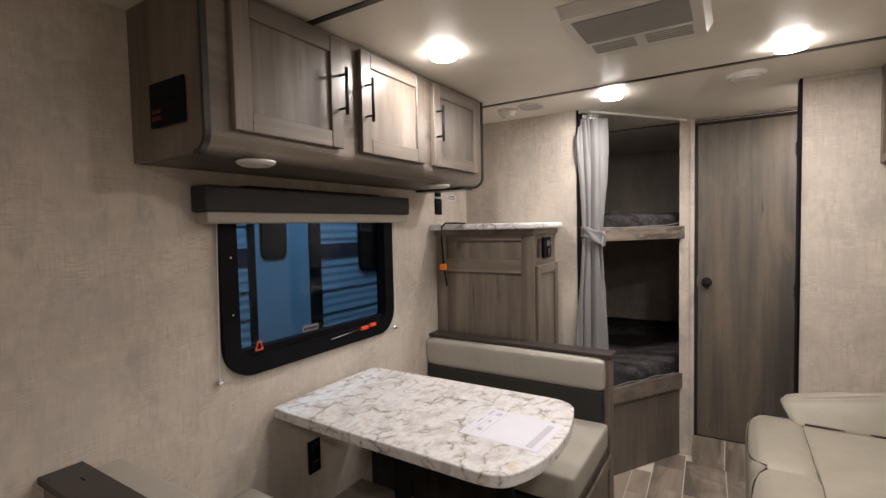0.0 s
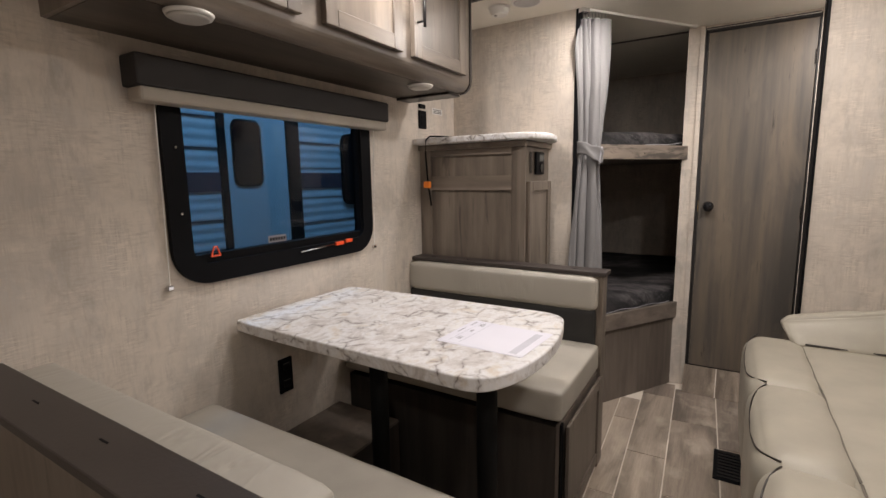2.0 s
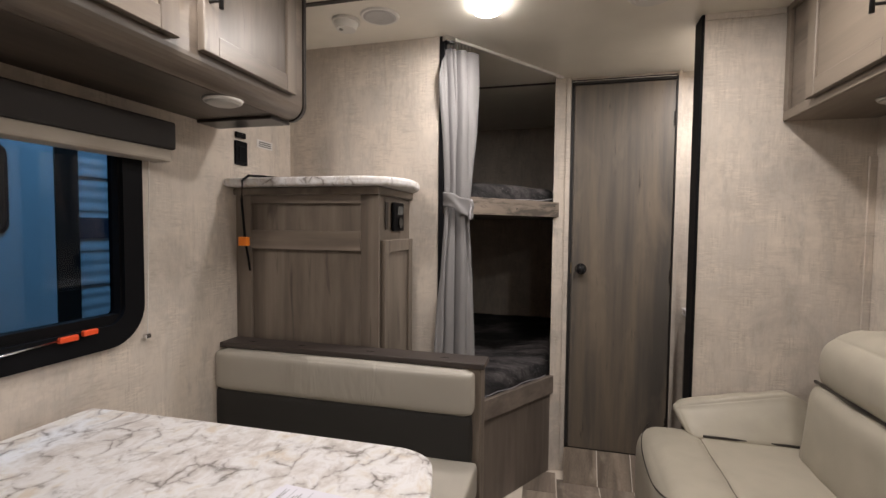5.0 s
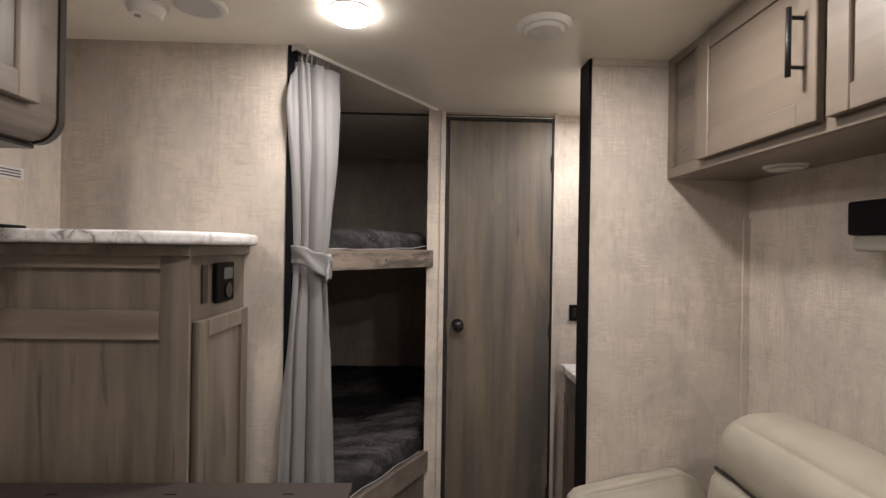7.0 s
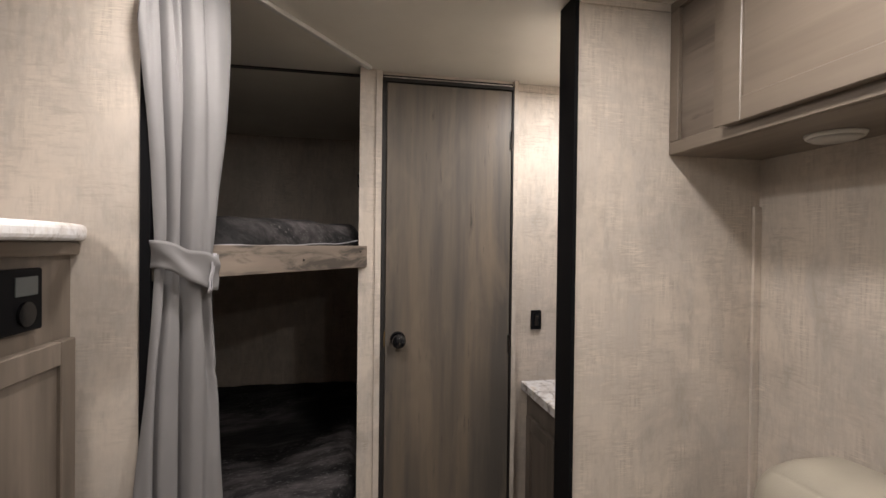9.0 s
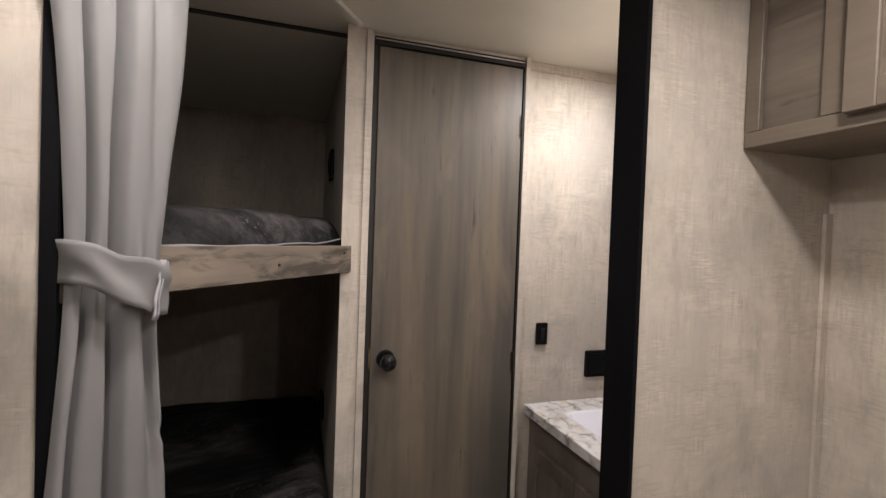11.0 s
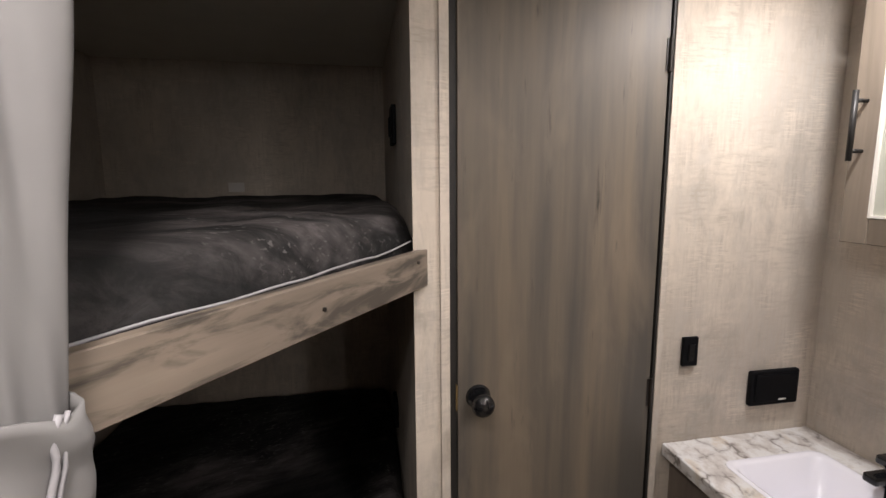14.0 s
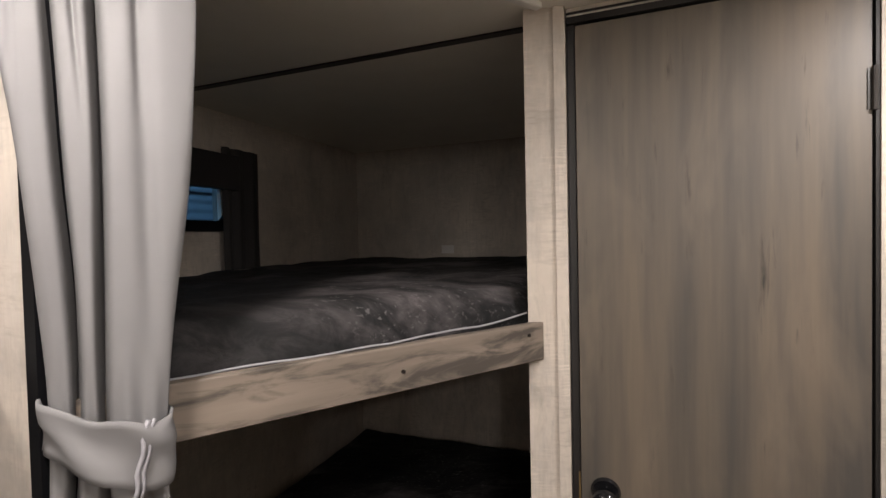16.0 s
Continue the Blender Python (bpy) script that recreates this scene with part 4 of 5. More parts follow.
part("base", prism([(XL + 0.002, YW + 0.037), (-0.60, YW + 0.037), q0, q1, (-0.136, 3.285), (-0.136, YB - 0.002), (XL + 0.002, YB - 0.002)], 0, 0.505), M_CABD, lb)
LA = math.degrees(math.atan2(q1[1] - q0[1], q1[0] - q0[0]))
LW = math.dist(q0, q1)
LM = pose(q0[0], q0[1], 0, 0, 0, LA)
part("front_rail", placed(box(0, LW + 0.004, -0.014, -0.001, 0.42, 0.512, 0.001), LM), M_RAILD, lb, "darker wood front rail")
mt = thing("mattress", (-0.7, 3.5, 0.506), "dark cloudy-print mattress on the lower bunk", "mattress")
part("cover", mattress(None, ((-0.535, 2.62), (-0.158, 3.225)), 0.506, 0.60, 7.0), M_MATT2, mt, smooth=True)
pts = [Vector((q0[0] + (q1[0] - q0[0]) * k / 20 - 0.008, q0[1] + (q1[1] - q0[1]) * k / 20 + 0.008, 0.517 + 0.004 * math.sin(k))) for k in range(0, 20)]
part("piping", tube(pts, 0.0019), M_PIPE, mt, "pale piping", smooth=True)
for y, z, h in ((3.80, 1.735, 0.06), (3.95, 0.70, 0.05)):
    o = plate("bunk_switch", (-0.145, y - 0.05, z - h), (-0.131, y + 0.05, z + h), M_BLACK, "black bunk light switch panel on the side wall", "switch", group="bunk switches")
    part("key", box(-0.152, -0.144, y - 0.03, y + 0.0, z - h * 0.6, z + h * 0.4, 0.002), M_BLACK, o)
plate("wall_label", (-0.80, YB - 0.002, 1.52), (-0.735, YB - 0.001, 1.56), M_STICK, "small white label on the back wall of the bunk", "label", 0.0)
bw = thing("window_2", (XL, 3.2, 1.75), "small black-framed bunk window", "window", kind="structure")
part("window_frame", frame_ring(XL + 0.001, XL + 0.014, 2.94, 3.55, 1.638, 1.89, 0.06, 0.035, 0.04), M_BLACK, bw, "black rounded window frame")
pane = part("pane", box(XL - 0.022, XL - 0.017, BY0 + 0.002, BY1 - 0.002, BZ0 + 0.002, BZ1 - 0.002), M_GLASS, bw, "dark tinted glass pane")
pane.visible_shadow = False
part("valance", box(XL + 0.015, XL + 0.045, 2.93, 3.56, 1.782, 1.905, 0.006, 2), M_CHARF, bw, "dark fabric valance")
hc = thing("bunk_window_curtain", (XL, 3.58, 1.9), "dark grey curtain hanging beside the small bunk window", "curtain")
HC = pose(XL + 0.012, 3.49, 0, 0, 0, 90)


def folded(path, half, z_hi, z_lo, width, folds, depth, rows=44, cols=120, sharp=0.6, drift=0.4):
    """Hanging cloth. path: (z) -> (left, right) along the rail; folds push it out along the local -y."""
    out = bmesh.new()
    g = []
    for j in range(rows + 1):
        z = z_hi + (z_lo - z_hi) * j / rows
        a, b = width(z)
        row = []
        for i in range(cols + 1):
            u = i / cols
            w = u + 0.02 * math.sin(7 * u + z * 3)
            ph = 2 * math.pi * folds * w + drift * math.sin(z * 2.3)
            c = math.sin(ph)
            c = math.copysign(abs(c) ** sharp, c)
            d = depth(z) * (0.75 + 0.35 * math.sin(5.1 * u + 1.3)) * c + 0.004 * noise.noise(Vector((u * 6, z * 4, 2)))
            s = a + (b - a) * (u + 0.012 * math.sin(ph * 2 + 1))
            row.append(out.verts.new((s, -half - d, z)))
        g.append(row)
    for j in range(rows):
        for i in range(cols):
            out.faces.new((g[j][i], g[j + 1][i], g[j + 1][i + 1], g[j][i + 1]))
    return out


def smooth_key(z, table):
    """The table's numbers at a height, softened over 10 cm."""
    rows = []
    for q in (-0.05, -0.025, 0, 0.025, 0.05):
        zz = min(table[0][0], max(table[-1][0], z + q))
        for (z0, a0), (z1, a1) in zip(table, table[1:]):
            if z0 >= zz >= z1:
                t = (z0 - zz) / (z0 - z1)
                rows.append([p + (r - p) * t for p, r in zip(a0, a1)])
                break
    return [sum(c) / len(rows) for c in zip(*rows)]


# height: left end, first crease, second crease, right end, how far it stands out, depth of the lobes
SHAPE = [(2.1, (-0.034, 0.012, 0.056, 0.162, 0.012, 0.016)), (1.95, (-0.034, 0.014, 0.058, 0.161, 0.016, 0.020)), (1.85, (-0.030, 0.018, 0.060, 0.160, 0.018, 0.026)), (1.70, (-0.014, 0.022, 0.062, 0.152, 0.018, 0.030)),
         (1.55, (-0.002, 0.030, 0.058, 0.133, 0.018, 0.030)), (1.43, (0.006, 0.032, 0.056, 0.119, 0.018, 0.024)), (1.33, (0.002, 0.026, 0.056, 0.112, 0.018, 0.026)), (1.12, (-0.012, 0.006, 0.056, 0.128, 0.018, 0.036)),
         (0.8, (-0.046, -0.002, 0.052, 0.148, 0.018, 0.042)), (0.3, (-0.066, -0.008, 0.052, 0.166, 0.018, 0.044))]


def gathered(z_hi, z_lo, rows=90, cols=168):
    """A bundle of three broad flat folds parted by deep creases; its left heading has slipped down."""
    out = bmesh.new()
    g = []
    third = cols // 3
    for j in range(rows + 1):
        row = []
        for i in range(cols + 1):
            u = i / cols
            top = z_hi - 0.135 * max(0, 1 - u / 0.3) ** 1.3
            z = top + (z_lo - top) * j / rows
            a, c1, c2, b, half, deep = smooth_key(z, SHAPE)
            k = min(2, i // third)
            p = (i - k * third) / third
            lo, hi = ((a, c1), (c1, c2), (c2, b))[k]
            s = lo + (hi - lo) * (p - 0.09 * math.sin(2 * math.pi * p))
            s += 0.0025 * noise.noise(Vector((u * 4, z * 5, 1)))
            full = math.sin(math.pi * p) ** 0.45
            if k == 0:
                full = math.sin(math.pi * (0.18 + 0.82 * p)) ** 0.5
            if k == 2:
                full = math.sin(math.pi * 0.93 * p) ** 0.38 * (1 - 0.25 * p)
            d = 0.042 * u + deep * ((0.95, 0.62, 1.10)[k] * full - 0.35)
            high = min(1, max(0, (z - 1.72) / 0.2))
            for c, w, cut in ((c1, 0.0045, 0.024), (c2, 0.0050, 0.026), (0.036 + 0.05 * (1.95 - z), 0.0035, 0.014 * high), (0.100, 0.004, 0.010 * high), (-0.012, 0.005, 0.008 * high)):
                d -= cut * math.exp(-((s - c) / w) ** 2)
            d -= 0.009 * math.exp(-((s - 0.104) / 0.010) ** 2) * min(1, max(0, (z - 1.42) / 0.15))
            low = min(1, max(0, (1.34 - z) / 0.05)) * min(1, max(0, (z - 0.95) / 0.3))
            d -= low * 0.026 * math.exp(-((s - 0.098 - 0.05 * (1.33 - z)) / 0.010) ** 2)
            foot = min(1, max(0, (1.2 - z) / 0.3))
            d -= foot * 0.012 * math.exp(-((s - 0.10) / 0.012) ** 2) + foot * 0.010 * math.exp(-((s + 0.035 - 0.05 * (z - 0.8)) / 0.008) ** 2)
            near = math.exp(-((z - 1.38) / 0.07) ** 2)
            d += near * 0.0035 * math.sin(s * 260) + 0.003 * noise.noise(Vector((u * 7, z * 6, 2)))
            crease = math.exp(-((z - 1.14 + 0.6 * (s - 0.12)) / 0.010) ** 2) + 0.7 * math.exp(-((z - 1.10 - 0.9 * (s - 0.12)) / 0.008) ** 2)
            d -= 0.006 * crease * min(1, max(0, (s - 0.085) / 0.03))
            row.append(out.verts.new((s, -half - d, z)))
        g.append(row)
    for j in range(rows):
        for i in range(cols):
            out.faces.new((g[j][i], g[j + 1][i], g[j + 1][i + 1], g[j][i + 1]))
    return out


part("cloth", placed(folded(None, 0.02, 1.93, 1.50, lambda z: (0.0, 0.17), 3, lambda z: 0.008, 10, 40), HC), M_CHARF, hc, smooth=True)
cu = thing("bunk_curtain", (CUR[0], CUR[1], H - 0.02), "pleated grey bunk curtain gathered by a fabric tieback", "curtain")
ob = part("cloth", placed(gathered(H - 0.045, 0.40), D), M_CURT, cu, "grey woven curtain cloth", smooth=True)
so = ob.modifiers.new("thickness", "SOLIDIFY")
so.thickness = 0.0025
out = bmesh.new()
rings = []
for k in range(72):
    a = 2 * math.pi * k / 72
    ca, sa = math.cos(a), math.sin(a)
    s, n = 0.060 + 0.062 * math.copysign(abs(ca) ** 0.85, ca), 0.044 + 0.040 * math.copysign(abs(sa) ** 0.75, sa)
    n += 0.25 * (s - 0.06)
    u = (s - 0.002) / 0.124
    zc = 1.383 - 0.34 * (s - 0.056) - 0.008 * math.sin(math.pi * u) * (sa > 0)
    ring = []
    for f in (-1, -0.75, -0.5, -0.25, 0, 0.25, 0.5, 0.75, 1):
        wr = 0.006 * noise.noise(Vector((u * 3 + f * 0.8, f * 1.3, 5 + (sa < 0)))) + 0.003 * math.sin(9 * u + 2.5 * f)
        ring.append(out.verts.new((s + 0.004 * f * (ca > 0) + wr * ca, -(n + wr * sa + 0.004 * abs(f)), zc + f * (0.029 + 0.011 * u) + 0.002 * math.sin(14 * u))))
    rings.append(ring)
for k in range(72):
    p, q = rings[k], rings[(k + 1) % 72]
    for i in range(8):
        out.faces.new((p[i], p[i + 1], q[i + 1], q[i]))
ob = part("tieback", placed(out, D), M_CURT, cu, "grey fabric tieback band", smooth=True)
so = ob.modifiers.new("thickness", "SOLIDIFY")
so.thickness = 0.003
pts = [(0.081 + 0.0016 * k + 0.0015 * math.sin(1.5 * k), -0.0945 + 0.0004 * k, 1.318 + 0.0095 * k) for k in range(10)]
part("stitched_edge", placed(join(tube(pts, 0.0026), tube([(x + 0.006, n + 0.001, z) for x, n, z in pts], 0.0018)), D), M_PIPE, cu, "white stitched edge", smooth=True)
tk = thing("curtain_track", (CUR[0], CUR[1], H), "white plastic curtain track along the ceiling", "curtain track")
part("track", placed(box(-0.005, W + 0.01, -0.045, -0.027, H - 0.014, H - 0.001, 0.002), D), M_WHITE, tk)
for k in range(7):
    part("hook", placed(rod((0.02 + 0.02 * k, -0.036, H - 0.045), (0.02 + 0.02 * k, -0.036, H - 0.014), 0.0022, 6), D), M_CHROME, tk, "small metal hook")
part("end_cap", placed(box(-0.012, 0.035, -0.052, -0.022, H - 0.026, H - 0.003, 0.004, 2), D), M_CHROME, tk, "shiny end cap")

# ---- bath door and step ----
step = thing("wall_bath_step", (0.19, 3.17, 0), "grey-brown plank covering rising to the bath door sill", "step", kind="structure")
RM = pose(0, 3.102, 0.0, 44.3, 0, 0)
part("core", placed(box(-0.066, 0.51, 0, 0.183, -0.02, -0.0035), RM), M_GROUT, step)
for x0, x1 in ((-0.066, 0.098), (0.102, 0.262), (0.266, 0.425), (0.429, 0.51)):
    part("plank", placed(box(x0, x1, 0.001, 0.182, -0.0034, 0.0, 0.0006), RM), M_STEP, step)
dr = thing("door_1", (0.19, YD, 0.12), "grey-brown wood-look bath door with a black round knob", "door", kind="structure")
part("leaf", box(-0.047, 0.427, YD, YD + 0.028, 0.132, 2.018, 0.001), M_DOOR, dr, "grey-brown wood-look leaf")
bm = box(-0.064, -0.049, YD + 0.004, YD + 0.04, 0.12, H - 0.02)
box(0.430, 0.436, YD - 0.004, YD + 0.04, 0.12, H - 0.02, bm=bm)
box(-0.0635, 0.4295, YD - 0.006, YD + 0.04, 2.022, 2.044, bm=bm)
box(-0.0635, 0.4295, YD + 0.004, YD + 0.04, 0.119, 0.131, bm=bm)
part("door_frame", bm, M_FRAME, dr, "black door frame")
part("drip_strip", box(-0.062, 0.428, YD - 0.0075, YD - 0.0062, 2.034, 2.038), M_CHROME, dr, "thin bright strip")
part("header", box(-0.064, 0.436, YD + 0.006, YD + 0.04, 2.045, H - 0.001), M_WALL, dr)
kb = part("knob", rod((0.0, YD, 1.078), (0.0, YD - 0.008, 1.078), 0.029, 28, r2=0.026), M_GLOSS, dr, "black round door knob", smooth=False)
bm = rod((0.0, YD - 0.008, 1.078), (0.0, YD - 0.03, 1.078), 0.010, 16)
sp = bmesh.new()
bmesh.ops.create_uvsphere(sp, u_segments=24, v_segments=14, radius=0.0255)
for v in sp.verts:
    v.co = Vector((v.co.x, YD - 0.045 + v.co.y * 0.72, 1.078 + v.co.z))
part("grip", join(bm, sp), M_GLOSS, kb, smooth=True)
for z in (1.83, 1.05, 0.3):
    bm = rod((0.4285, YD - 0.004, z - 0.036), (0.4285, YD - 0.004, z + 0.036), 0.0045, 10)
    box(0.420, 0.4285, YD - 0.002, YD - 0.0002, z - 0.034, z + 0.034, bm=bm)
    part("hinge", bm, M_DARK, dr, "dark bronze hinge")
part("strike", box(-0.0515, -0.0485, YD - 0.002, YD + 0.004, 1.05, 1.11), M_BRASS, dr, "worn brass latch plate")

# ---- vanity ----
vn = thing("vanity_cabinet", (0.71, 2.98, 0), "grey-brown wood vanity cabinet with framed doors", "cabinet")
bm = box(0.512, XR - 0.002, SY + 0.09, 3.255, 0.0, 0.77)
box(0.512, 0.53, SY + 0.09, 3.255, 0.77, 0.862, bm=bm)
box(0.531, XR - 0.002, SY + 0.09, SY + 0.11, 0.77, 0.862, bm=bm)
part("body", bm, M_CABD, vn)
shaker(vn, pose(0.512, 3.21, 0.16, 0, 0, -90), 0.25, 0.62, M_CABD, stile=0.045, label="framed wood vanity door")
shaker(vn, pose(0.512, 2.95, 0.16, 0, 0, -90), 0.25, 0.62, M_CABD, stile=0.045, label="framed wood vanity door")
vt = thing("washbasin_counter", (0.7, 2.98, 0.863), "marble-look washbasin counter with a white rectangular basin", "washbasin")
vx0, vx1, vy0, vy1 = 0.488, XR - 0.002, SY + 0.088, 3.258
bx0, bx1, by0, by1 = 0.578, 0.835, 2.80, 3.150
bm = box(vx0, bx0, vy0, vy1, 0.865, 0.897, 0.003, 2)
box(bx1, vx1, vy0, vy1, 0.865, 0.897, 0.0, bm=bm)
box(bx0 - 0.003, bx1, by1, vy1, 0.866, 0.8969, 0.0, bm=bm)
box(bx0 - 0.003, bx1, vy0, by0, 0.866, 0.8969, 0.0, bm=bm)
part("slab", bm, M_MARBLE, vt, "marble-look laminate slab")
out = bmesh.new()
loops = []
for off, z, r in ((-0.008, 0.8985, 0.03), (0.0, 0.901, 0.03), (0.010, 0.895, 0.03), (0.03, 0.82, 0.04), (0.05, 0.79, 0.04)):
    loops.append([out.verts.new((a, b, z)) for a, b in rounded(bx0 + off, bx1 - off, by0 + off, by1 - off, r, 5)])
for p, q in zip(loops, loops[1:]):
    for k in range(len(p)):
        out.faces.new((p[k], p[(k + 1) % len(p)], q[(k + 1) % len(p)], q[k]))
out.faces.new(loops[-1])
bmesh.ops.recalc_face_normals(out, faces=out.faces[:])
part("basin", out, M_BASIN, vt, "glossy white basin", smooth=True)
fc = thing("faucet", (0.86, 2.985, 0.897), "black bathroom faucet with a broad lever", "faucet")
part("body", box(0.84, 0.885, 2.955, 3.015, 0.897, 0.965, 0.008, 3), M_GLOSS, fc)
part("spout", box(0.765, 0.85, 2.97, 3.0, 0.935, 0.955, 0.006, 3), M_GLOSS, fc)
part("lever", box(0.80, 0.88, 2.965, 3.005, 0.967, 0.987, 0.006, 3), M_GLOSS, fc)
sw = plate("light_switch", (0.524, 3.249, 1.10), (0.566, 3.259, 1.175), M_BLACK, "small black light switch beside the bath door", "switch")
part("key", box(0.536, 0.554, 3.244, 3.25, 1.115, 1.16, 0.002), M_GLOSS, sw)
ho = plate("bath_outlet", (0.722, 3.242, 0.978), (0.866, 3.259, 1.072), M_BLACK, "wide black outlet box above the vanity", "outlet", 0.006)
part("cover", box(0.732, 0.856, 3.237, 3.243, 0.988, 1.064, 0.004, 2), M_BLACK, ho)
part("mark", box(0.80, 0.822, 3.2362, 3.2372, 0.994, 0.998), M_WHITE, ho, "small pale mark")
md = thing("medicine_cabinet", (0.84, 2.9, 1.7), "wood-framed cabinet with a pale-panelled door on the bath side wall", "cabinet")
part("body", box(0.788, XR - 0.001, SY + 0.09, 3.10, 1.43, 1.985), M_CAB, md)
MD = pose(0.787, 3.105, 1.425, 0, 0, -90)
dd = part("door", placed(box(0.002, 0.408, -0.010, 0, 0.002, 0.498), MD), M_CABL, md, "pale wood door")
for x0, x1 in ((0, 0.055), (0.36, 0.41)):
    part("stile", placed(box(x0, x1, -0.02, 0, 0, 0.50, 0.002), MD), M_CABL, dd)
for z0, z1 in ((0, 0.058), (0.442, 0.50)):
    part("rail", placed(box(0.055, 0.36, -0.0196, 0, z0, z1, 0.002), MD), M_CABL, dd)
part("door_panel", placed(box(0.05, 0.365, -0.013, -0.0103, 0.053, 0.447), MD), M_PANEL, dd, "pale satin door panel")
bm = box(0.053, 0.058, -0.0205, -0.008, 0.055, 0.445)
box(0.058, 0.36, -0.0205, -0.008, 0.055, 0.060, bm=bm)
part("bead", placed(bm, MD), M_WHITE, dd, "pale inner bead")
pull(dd, MD @ pose(0, -0.02, 0), 0.026, 0.17, 0.31, 0.03)
bm = box(0, 0.41, -0.02, 0, 0.508, 0.58, 0.002)
part("upper_rail", placed(bm, MD), M_CABL, md, "pale wood top panel")

# ---- overhead cabinet over the sofa ----
rc = thing("overhead_cabinet", (0.78, 1.6, 1.667), "grey-brown wood overhead cabinet above the sofa", "cabinet")
RX = 0.643
part("body", box(RX + 0.012, XR - 0.002, 0.6, SY - 0.001, 1.667, H - 0.001), M_CABY, rc)
part("bottom_rail", box(RX, RX + 0.012, 0.6, SY - 0.001, 1.667, 1.70, 0.002), M_CABL2, rc)
part("top_rail", box(RX, RX + 0.012, 0.6, SY - 0.001, 2.035, H - 0.001), M_CABL2, rc)
for y0, y1 in ((2.575, SY - 0.001), (2.385, 2.455), (1.968, 2.0), (1.52, 1.55), (1.07, 1.10), (0.6, 0.65)):
    part("stile", box(RX, RX + 0.012, y0, y1, 1.7005, 2.0345, 0.001), M_CABL2, rc)
for y1 in (2.408, 1.975, 1.525):
    shaker(rc, pose(RX, y1, 1.692, 0, 0, -90), 0.41, 0.35, M_CABL2, handle=(0.378, 0.098, 0.24), label="framed pale grey-brown cabinet door")
puck((0.82, 2.325, 1.667), "unlit round white light under the sofa cabinet")
rs = thing("roller_shade", (0.88, 1.7, 1.5), "rolled-up shade with a black valance above the sofa", "window shade")
part("valance", box(0.845, XR - 0.002, 1.15, 2.165, 1.473, 1.552, 0.006, 2), M_BLACK, rs, "black valance")
part("shade", box(0.853, XR - 0.002, 1.155, 2.160, 1.436, 1.474, 0.008, 2), M_BEIGE2, rs, "grey-beige shade fabric")

# ---- sofa ----
sf = thing("sofa", (0.55, 1.6, 0), "cream vinyl sofa with dark piping along the cabin wall", "sofa")
part("base", box(0.235, XR - 0.015, 0.62, 2.59, 0.03, 0.32, 0.02, 3), M_VINYL, sf)
for x in (0.27, 0.85):
    for y in (0.68, 2.50):
        part("leg", rod((x, y, 0), (x, y, 0.032), 0.02, 16), M_BLACK, sf, "short black leg")
ends = ((0.95, 1.50), (1.507, 2.025), (2.03, 2.60))
part("seat", cushion(0.385, 0.80, 0.95, 2.598, 0.30, 0.560, 0.022, 0.006, 20, seed=4), M_VINYL, sf, "cream vinyl seat", smooth=True)
for k, (y0, y1) in enumerate(ends):
    part("front_bolster", cushion(0.192, 0.428, y0 - 0.028, y1 + (0.028 if k < 2 else 0), 0.16, 0.566, 0.078, 0.004, 14, 0.002, k), M_VINYL, sf, "puffed cream vinyl front roll", smooth=True)
    pts = []
    for j in range(33):
        u = j / 32
        a = radians(14 + 44 * abs(2 * u - 1) ** 2.2)
        pts.append((0.270 - 0.0795 * math.cos(a) + 0.016 * abs(2 * u - 1) ** 7, y0 + 0.008 + (y1 - y0 - 0.016) * u, 0.489 + 0.0795 * math.sin(a)))
    part("piping", tube(pts, 0.0028), M_DARK, sf, "dark piping", smooth=True)
    # Dark cord laid between roll and seat to draw the groove's shade.
    part("seam", tube([(0.392 + 0.002 * math.sin(j + k), y0 + (y1 - y0) * j / 14, 0.5545) for j in range(15)], 0.0036), M_GROOVE, sf, "dark cord drawn as the shade of the seam groove", smooth=True)
for k, (y0, y1) in enumerate(((0.95, 1.70), (1.706, 2.47))):
    bm = cushion(0.66, 0.885, y0, y1, 0.50, 0.845, 0.075, 0.016, 16, seed=k + 8)
    for v in bm.verts:
        v.co.y -= 0.22 * max(0, v.co.z - 0.56) * max(0, (v.co.y - y1 + 0.3) / 0.3)
    part("back_cushion", bm, M_VINYL, sf, "cream vinyl lower back cushion", smooth=True)
    bm = cushion(0.665, 0.895, y0, y1 - 0.055 * k, 0.79, 1.0, 0.090, 0.012, 16, seed=k + 11)
    for v in bm.verts:
        v.co.y -= 0.30 * max(0, v.co.z - 0.82) * max(0, (v.co.y - y1 + 0.3) / 0.3)
    part("head_cushion", bm, M_VINYL, sf, "cream vinyl upper back roll", smooth=True)
    pts = [(0.672 + 0.004 * math.sin(j), y0 + 0.04 + (y1 - y0 - 0.08 - 0.06 * k) * j / 16, 0.828) for j in range(17)]
    part("piping", tube(pts, 0.006), M_DARK, sf, "dark piping", smooth=True)
arm = cushion(0.325, 0.755, 2.490, 2.604, 0.545, 0.700, 0.030, 0.008, 18, 0.004, 3)
for v in arm.verts:
    k = min(1, max(0, (v.co.z - 0.56) / 0.12))
    v.co.z += k * (0.20 * (min(v.co.x, 0.68) - 0.64) + 0.014 - 0.45 * max(0, v.co.x - 0.675))
    v.co.x += 0.035 * (1 - k) * max(0, 1 - (v.co.x - 0.32) / 0.1)
    v.co.y = 2.606 - (2.606 - v.co.y) * (1 - 0.55 * k)
pts = [(0.40 + 0.30 * j / 12, 2.494 + 0.001 * math.sin(j), 0.568) for j in range(13)]
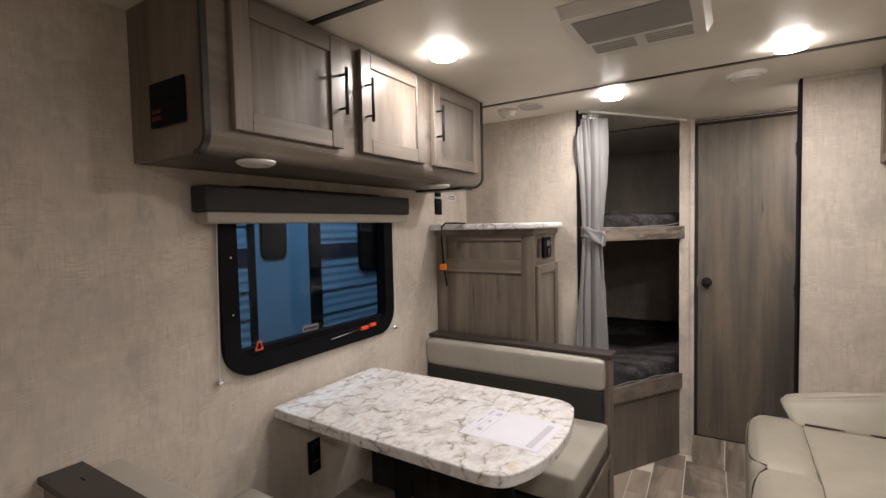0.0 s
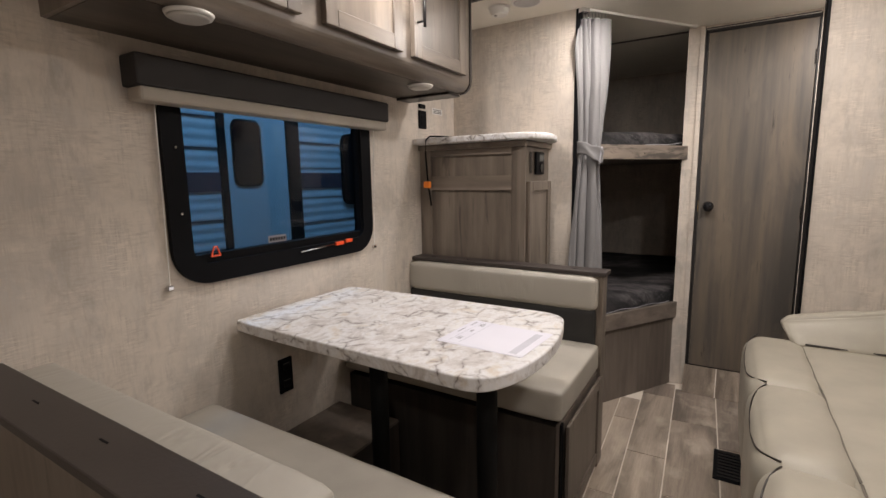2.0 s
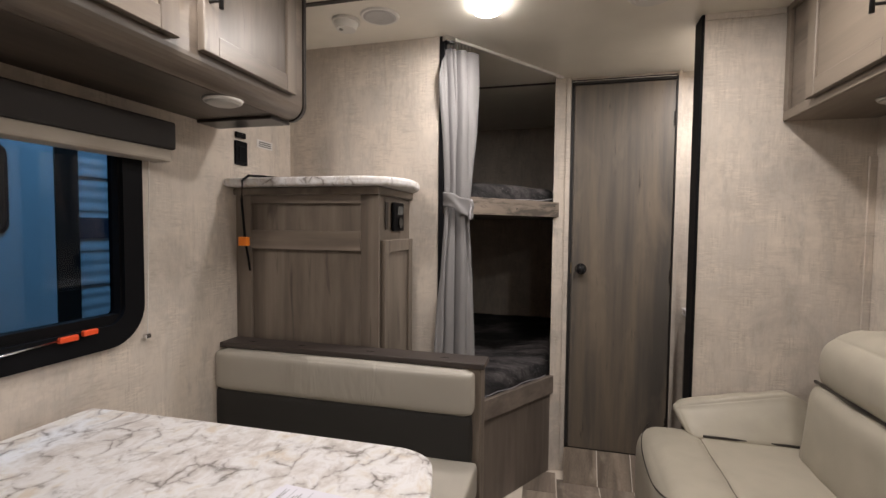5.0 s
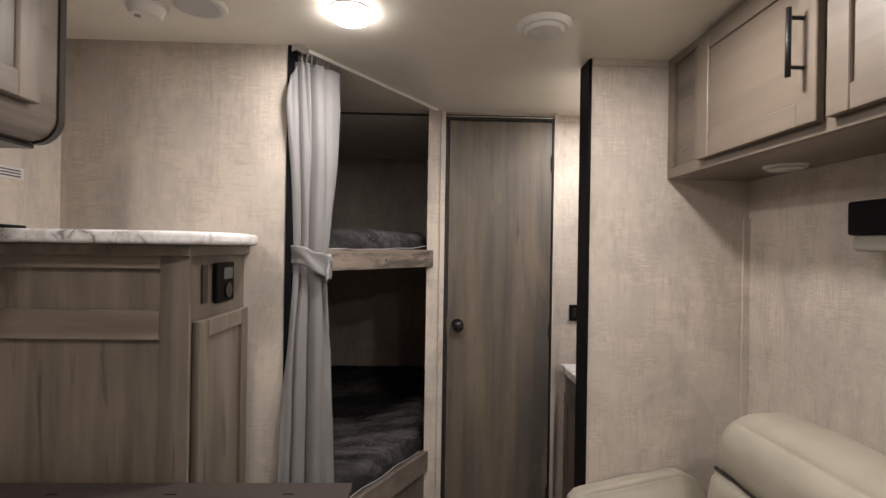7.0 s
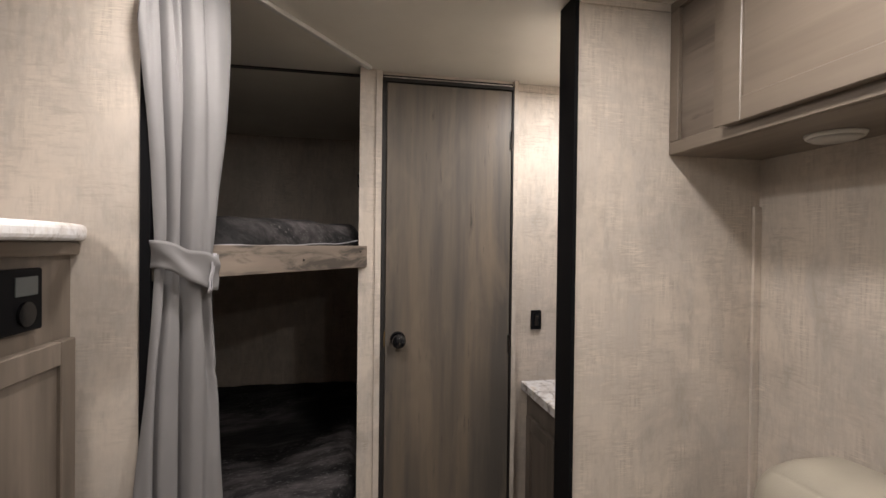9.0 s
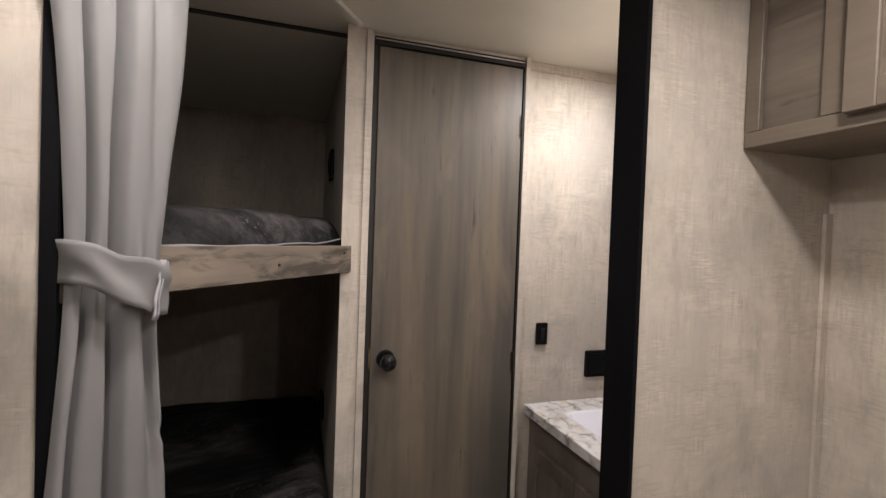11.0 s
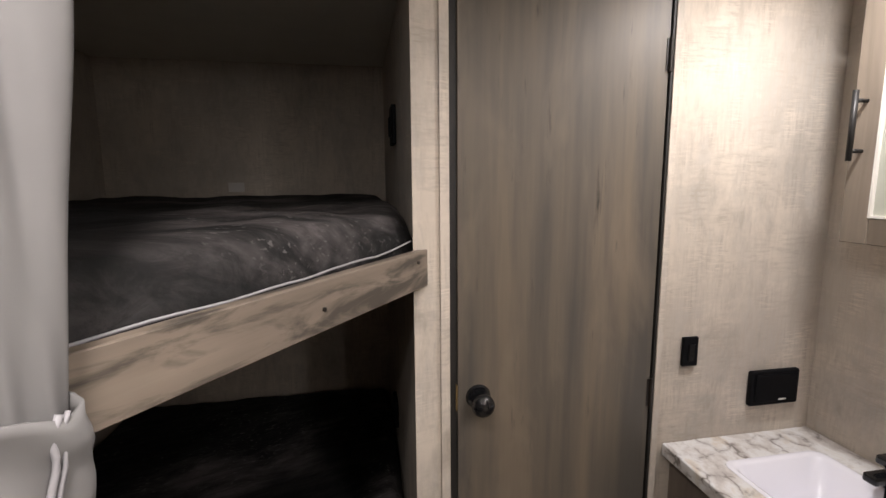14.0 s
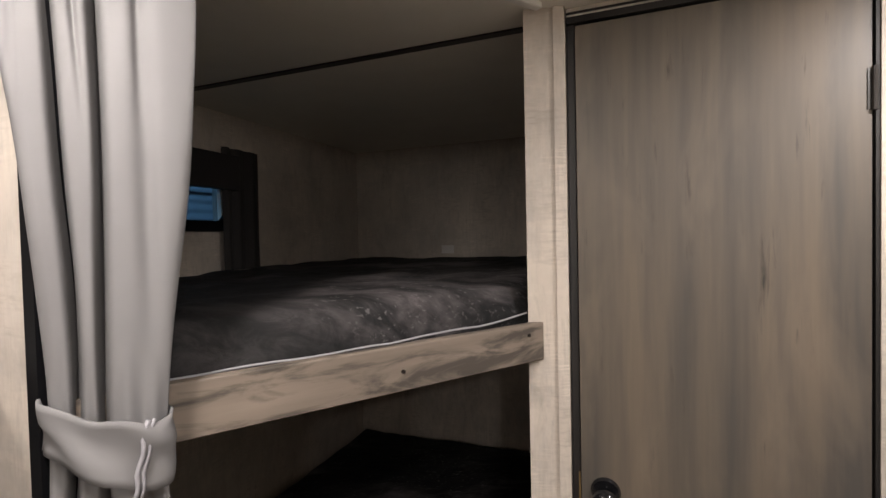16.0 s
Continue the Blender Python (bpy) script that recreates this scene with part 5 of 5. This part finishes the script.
part("piping", tube(pts, 0.0045), M_DARK, sf, "dark piping", smooth=True)
part("arm", arm, M_VINYL, sf, "cream vinyl armrest", smooth=True)

# ---- floor register ----
fr = thing("floor_register", (0.19, 2.4, 0), "black slotted floor register beside the sofa", "floor vent")
part("frame", box(0.112, 0.275, 2.285, 2.53, 0.0005, 0.006, 0.002), M_BLACK, fr)
for i in range(9):
    part("slat", box(0.128, 0.259, 2.30 + 0.025 * i, 2.312 + 0.025 * i, 0.006, 0.0085), M_GLOSS, fr)

# ---- ceiling fittings ----
# The last fixture is assumed and stays out of view.
for x, y, _w in LAMPS:
    t = thing("ceiling_light", (x, y, H), "lit round ceiling light with a white rim", "ceiling light", "round ceiling lights")
    part("rim", rod((x, y, H - 0.001), (x, y, H - 0.004), 0.059, 36, r2=0.0575), M_WHITE, t)
    part("lens", rod((x, y, H - 0.004), (x, y, H - 0.022), 0.057, 32, r2=0.047), M_LAMP, t, "glowing white lens", smooth=True)
AX0, AX1, AY0, AY1 = -0.310, 0.080, 1.345, 1.745
ac = thing("air_grille", (-0.115, 1.545, H), "square white ceiling air grille with a grey filter", "air vent")
out = bmesh.new()
bot = [out.verts.new((a, b, H - 0.034)) for a, b in rounded(AX0 + 0.016, AX1 - 0.016, AY0 + 0.016, AY1 - 0.016, 0.02, 4)]
topv = [out.verts.new((a, b, H - 0.001)) for a, b in rounded(AX0, AX1, AY0, AY1, 0.03, 4)]
for i in range(len(bot)):
    j = (i + 1) % len(bot)
    out.faces.new((topv[i], topv[j], bot[j], bot[i]))
out.faces.new(bot)
bmesh.ops.recalc_face_normals(out, faces=out.faces[:])
part("cover", out, M_WHITE, ac, "white plastic cover")
part("filter", box(AX0 + 0.045, AX1 - 0.045, 1.395, 1.575, H - 0.037, H - 0.0345), M_FILTER, ac, "grey filter mesh")
for side in (-0.26, -0.10):
    for i in range(5):
        # Grey bars on the cover stand for the shade inside the slots.
        part("slot", box(side, side + 0.13, 1.605 + 0.017 * i, 1.611 + 0.017 * i, H - 0.0362, H - 0.0345), M_SLOT, ac, "dark air slot")
sd = thing("smoke_detector", (-0.89, 2.345, H), "round white smoke detector", "smoke detector")
part("base", rod((-0.89, 2.345, H - 0.001), (-0.89, 2.345, H - 0.012), 0.052, 32), M_WHITE, sd)
part("cap", rod((-0.89, 2.345, H - 0.012), (-0.89, 2.345, H - 0.036), 0.047, 32, r2=0.036), M_WHITE, sd)
part("button", rod((-0.905, 2.335, H - 0.036), (-0.905, 2.335, H - 0.039), 0.008, 16), M_FILTER, sd)
sk = thing("ceiling_speaker", (-0.752, 2.34, H), "round pale grey ceiling speaker", "speaker")
part("rim", rod((-0.752, 2.34, H - 0.001), (-0.752, 2.34, H - 0.007), 0.072, 40, r2=0.068), M_WHITE, sk)
part("grille", rod((-0.752, 2.34, H - 0.007), (-0.752, 2.34, H - 0.010), 0.060, 40, r2=0.052), M_FILTER2, sk, "grey mesh grille")
av = thing("air_outlet", (0.176, 2.395, H), "round white ceiling air outlet with two slots", "air vent")
part("rim", rod((0.176, 2.395, H - 0.001), (0.176, 2.395, H - 0.014), 0.078, 40, r2=0.066), M_WHITE, av)
part("dial", rod((0.176, 2.395, H - 0.014), (0.176, 2.395, H - 0.022), 0.056, 36, r2=0.048), M_WHITE, av)
for x, y in ((0.138, 2.382), (0.188, 2.388)):
    part("slot", box(x, x + 0.026, y, y + 0.014, H - 0.0235, H - 0.0215, 0.001), M_LENS2, av, "pale slot")

# ---- floor planks ----
SEAMS = [-0.9, -0.735, -0.56, -0.352, -0.248, -0.083, 0.124, 0.290, 0.455, 0.62, 0.785, XR]
JOINTS = {2: 2.209, 3: 2.645, 4: 2.345, 5: 2.741}  # one cross joint in each of the well-seen rows
rng = random.Random(4)
G = 0.0028
for n, (a, b) in enumerate(zip(SEAMS, SEAMS[1:])):
    y = JOINTS.get(n, 2.0 + rng.uniform(0, 0.6)) - 6 * 0.66
    end = 3.14 if a > -0.1 else (3.2 if a > -0.3 else 2.9)
    cuts = [-1.5]
    while y < end - 0.04:
        if y > -1.4:
            cuts.append(y)
        y += 0.66
    cuts.append(end)
    for c, d in zip(cuts, cuts[1:]):
        if d - c > 0.03:
            part("plank", box(a + G, b - G, c + G, d - G, -0.004, 0.0, 0.0008, rot=(Vector((0.13, 2.65, 0)), 2.2)), M_PLANK, floor_slab)
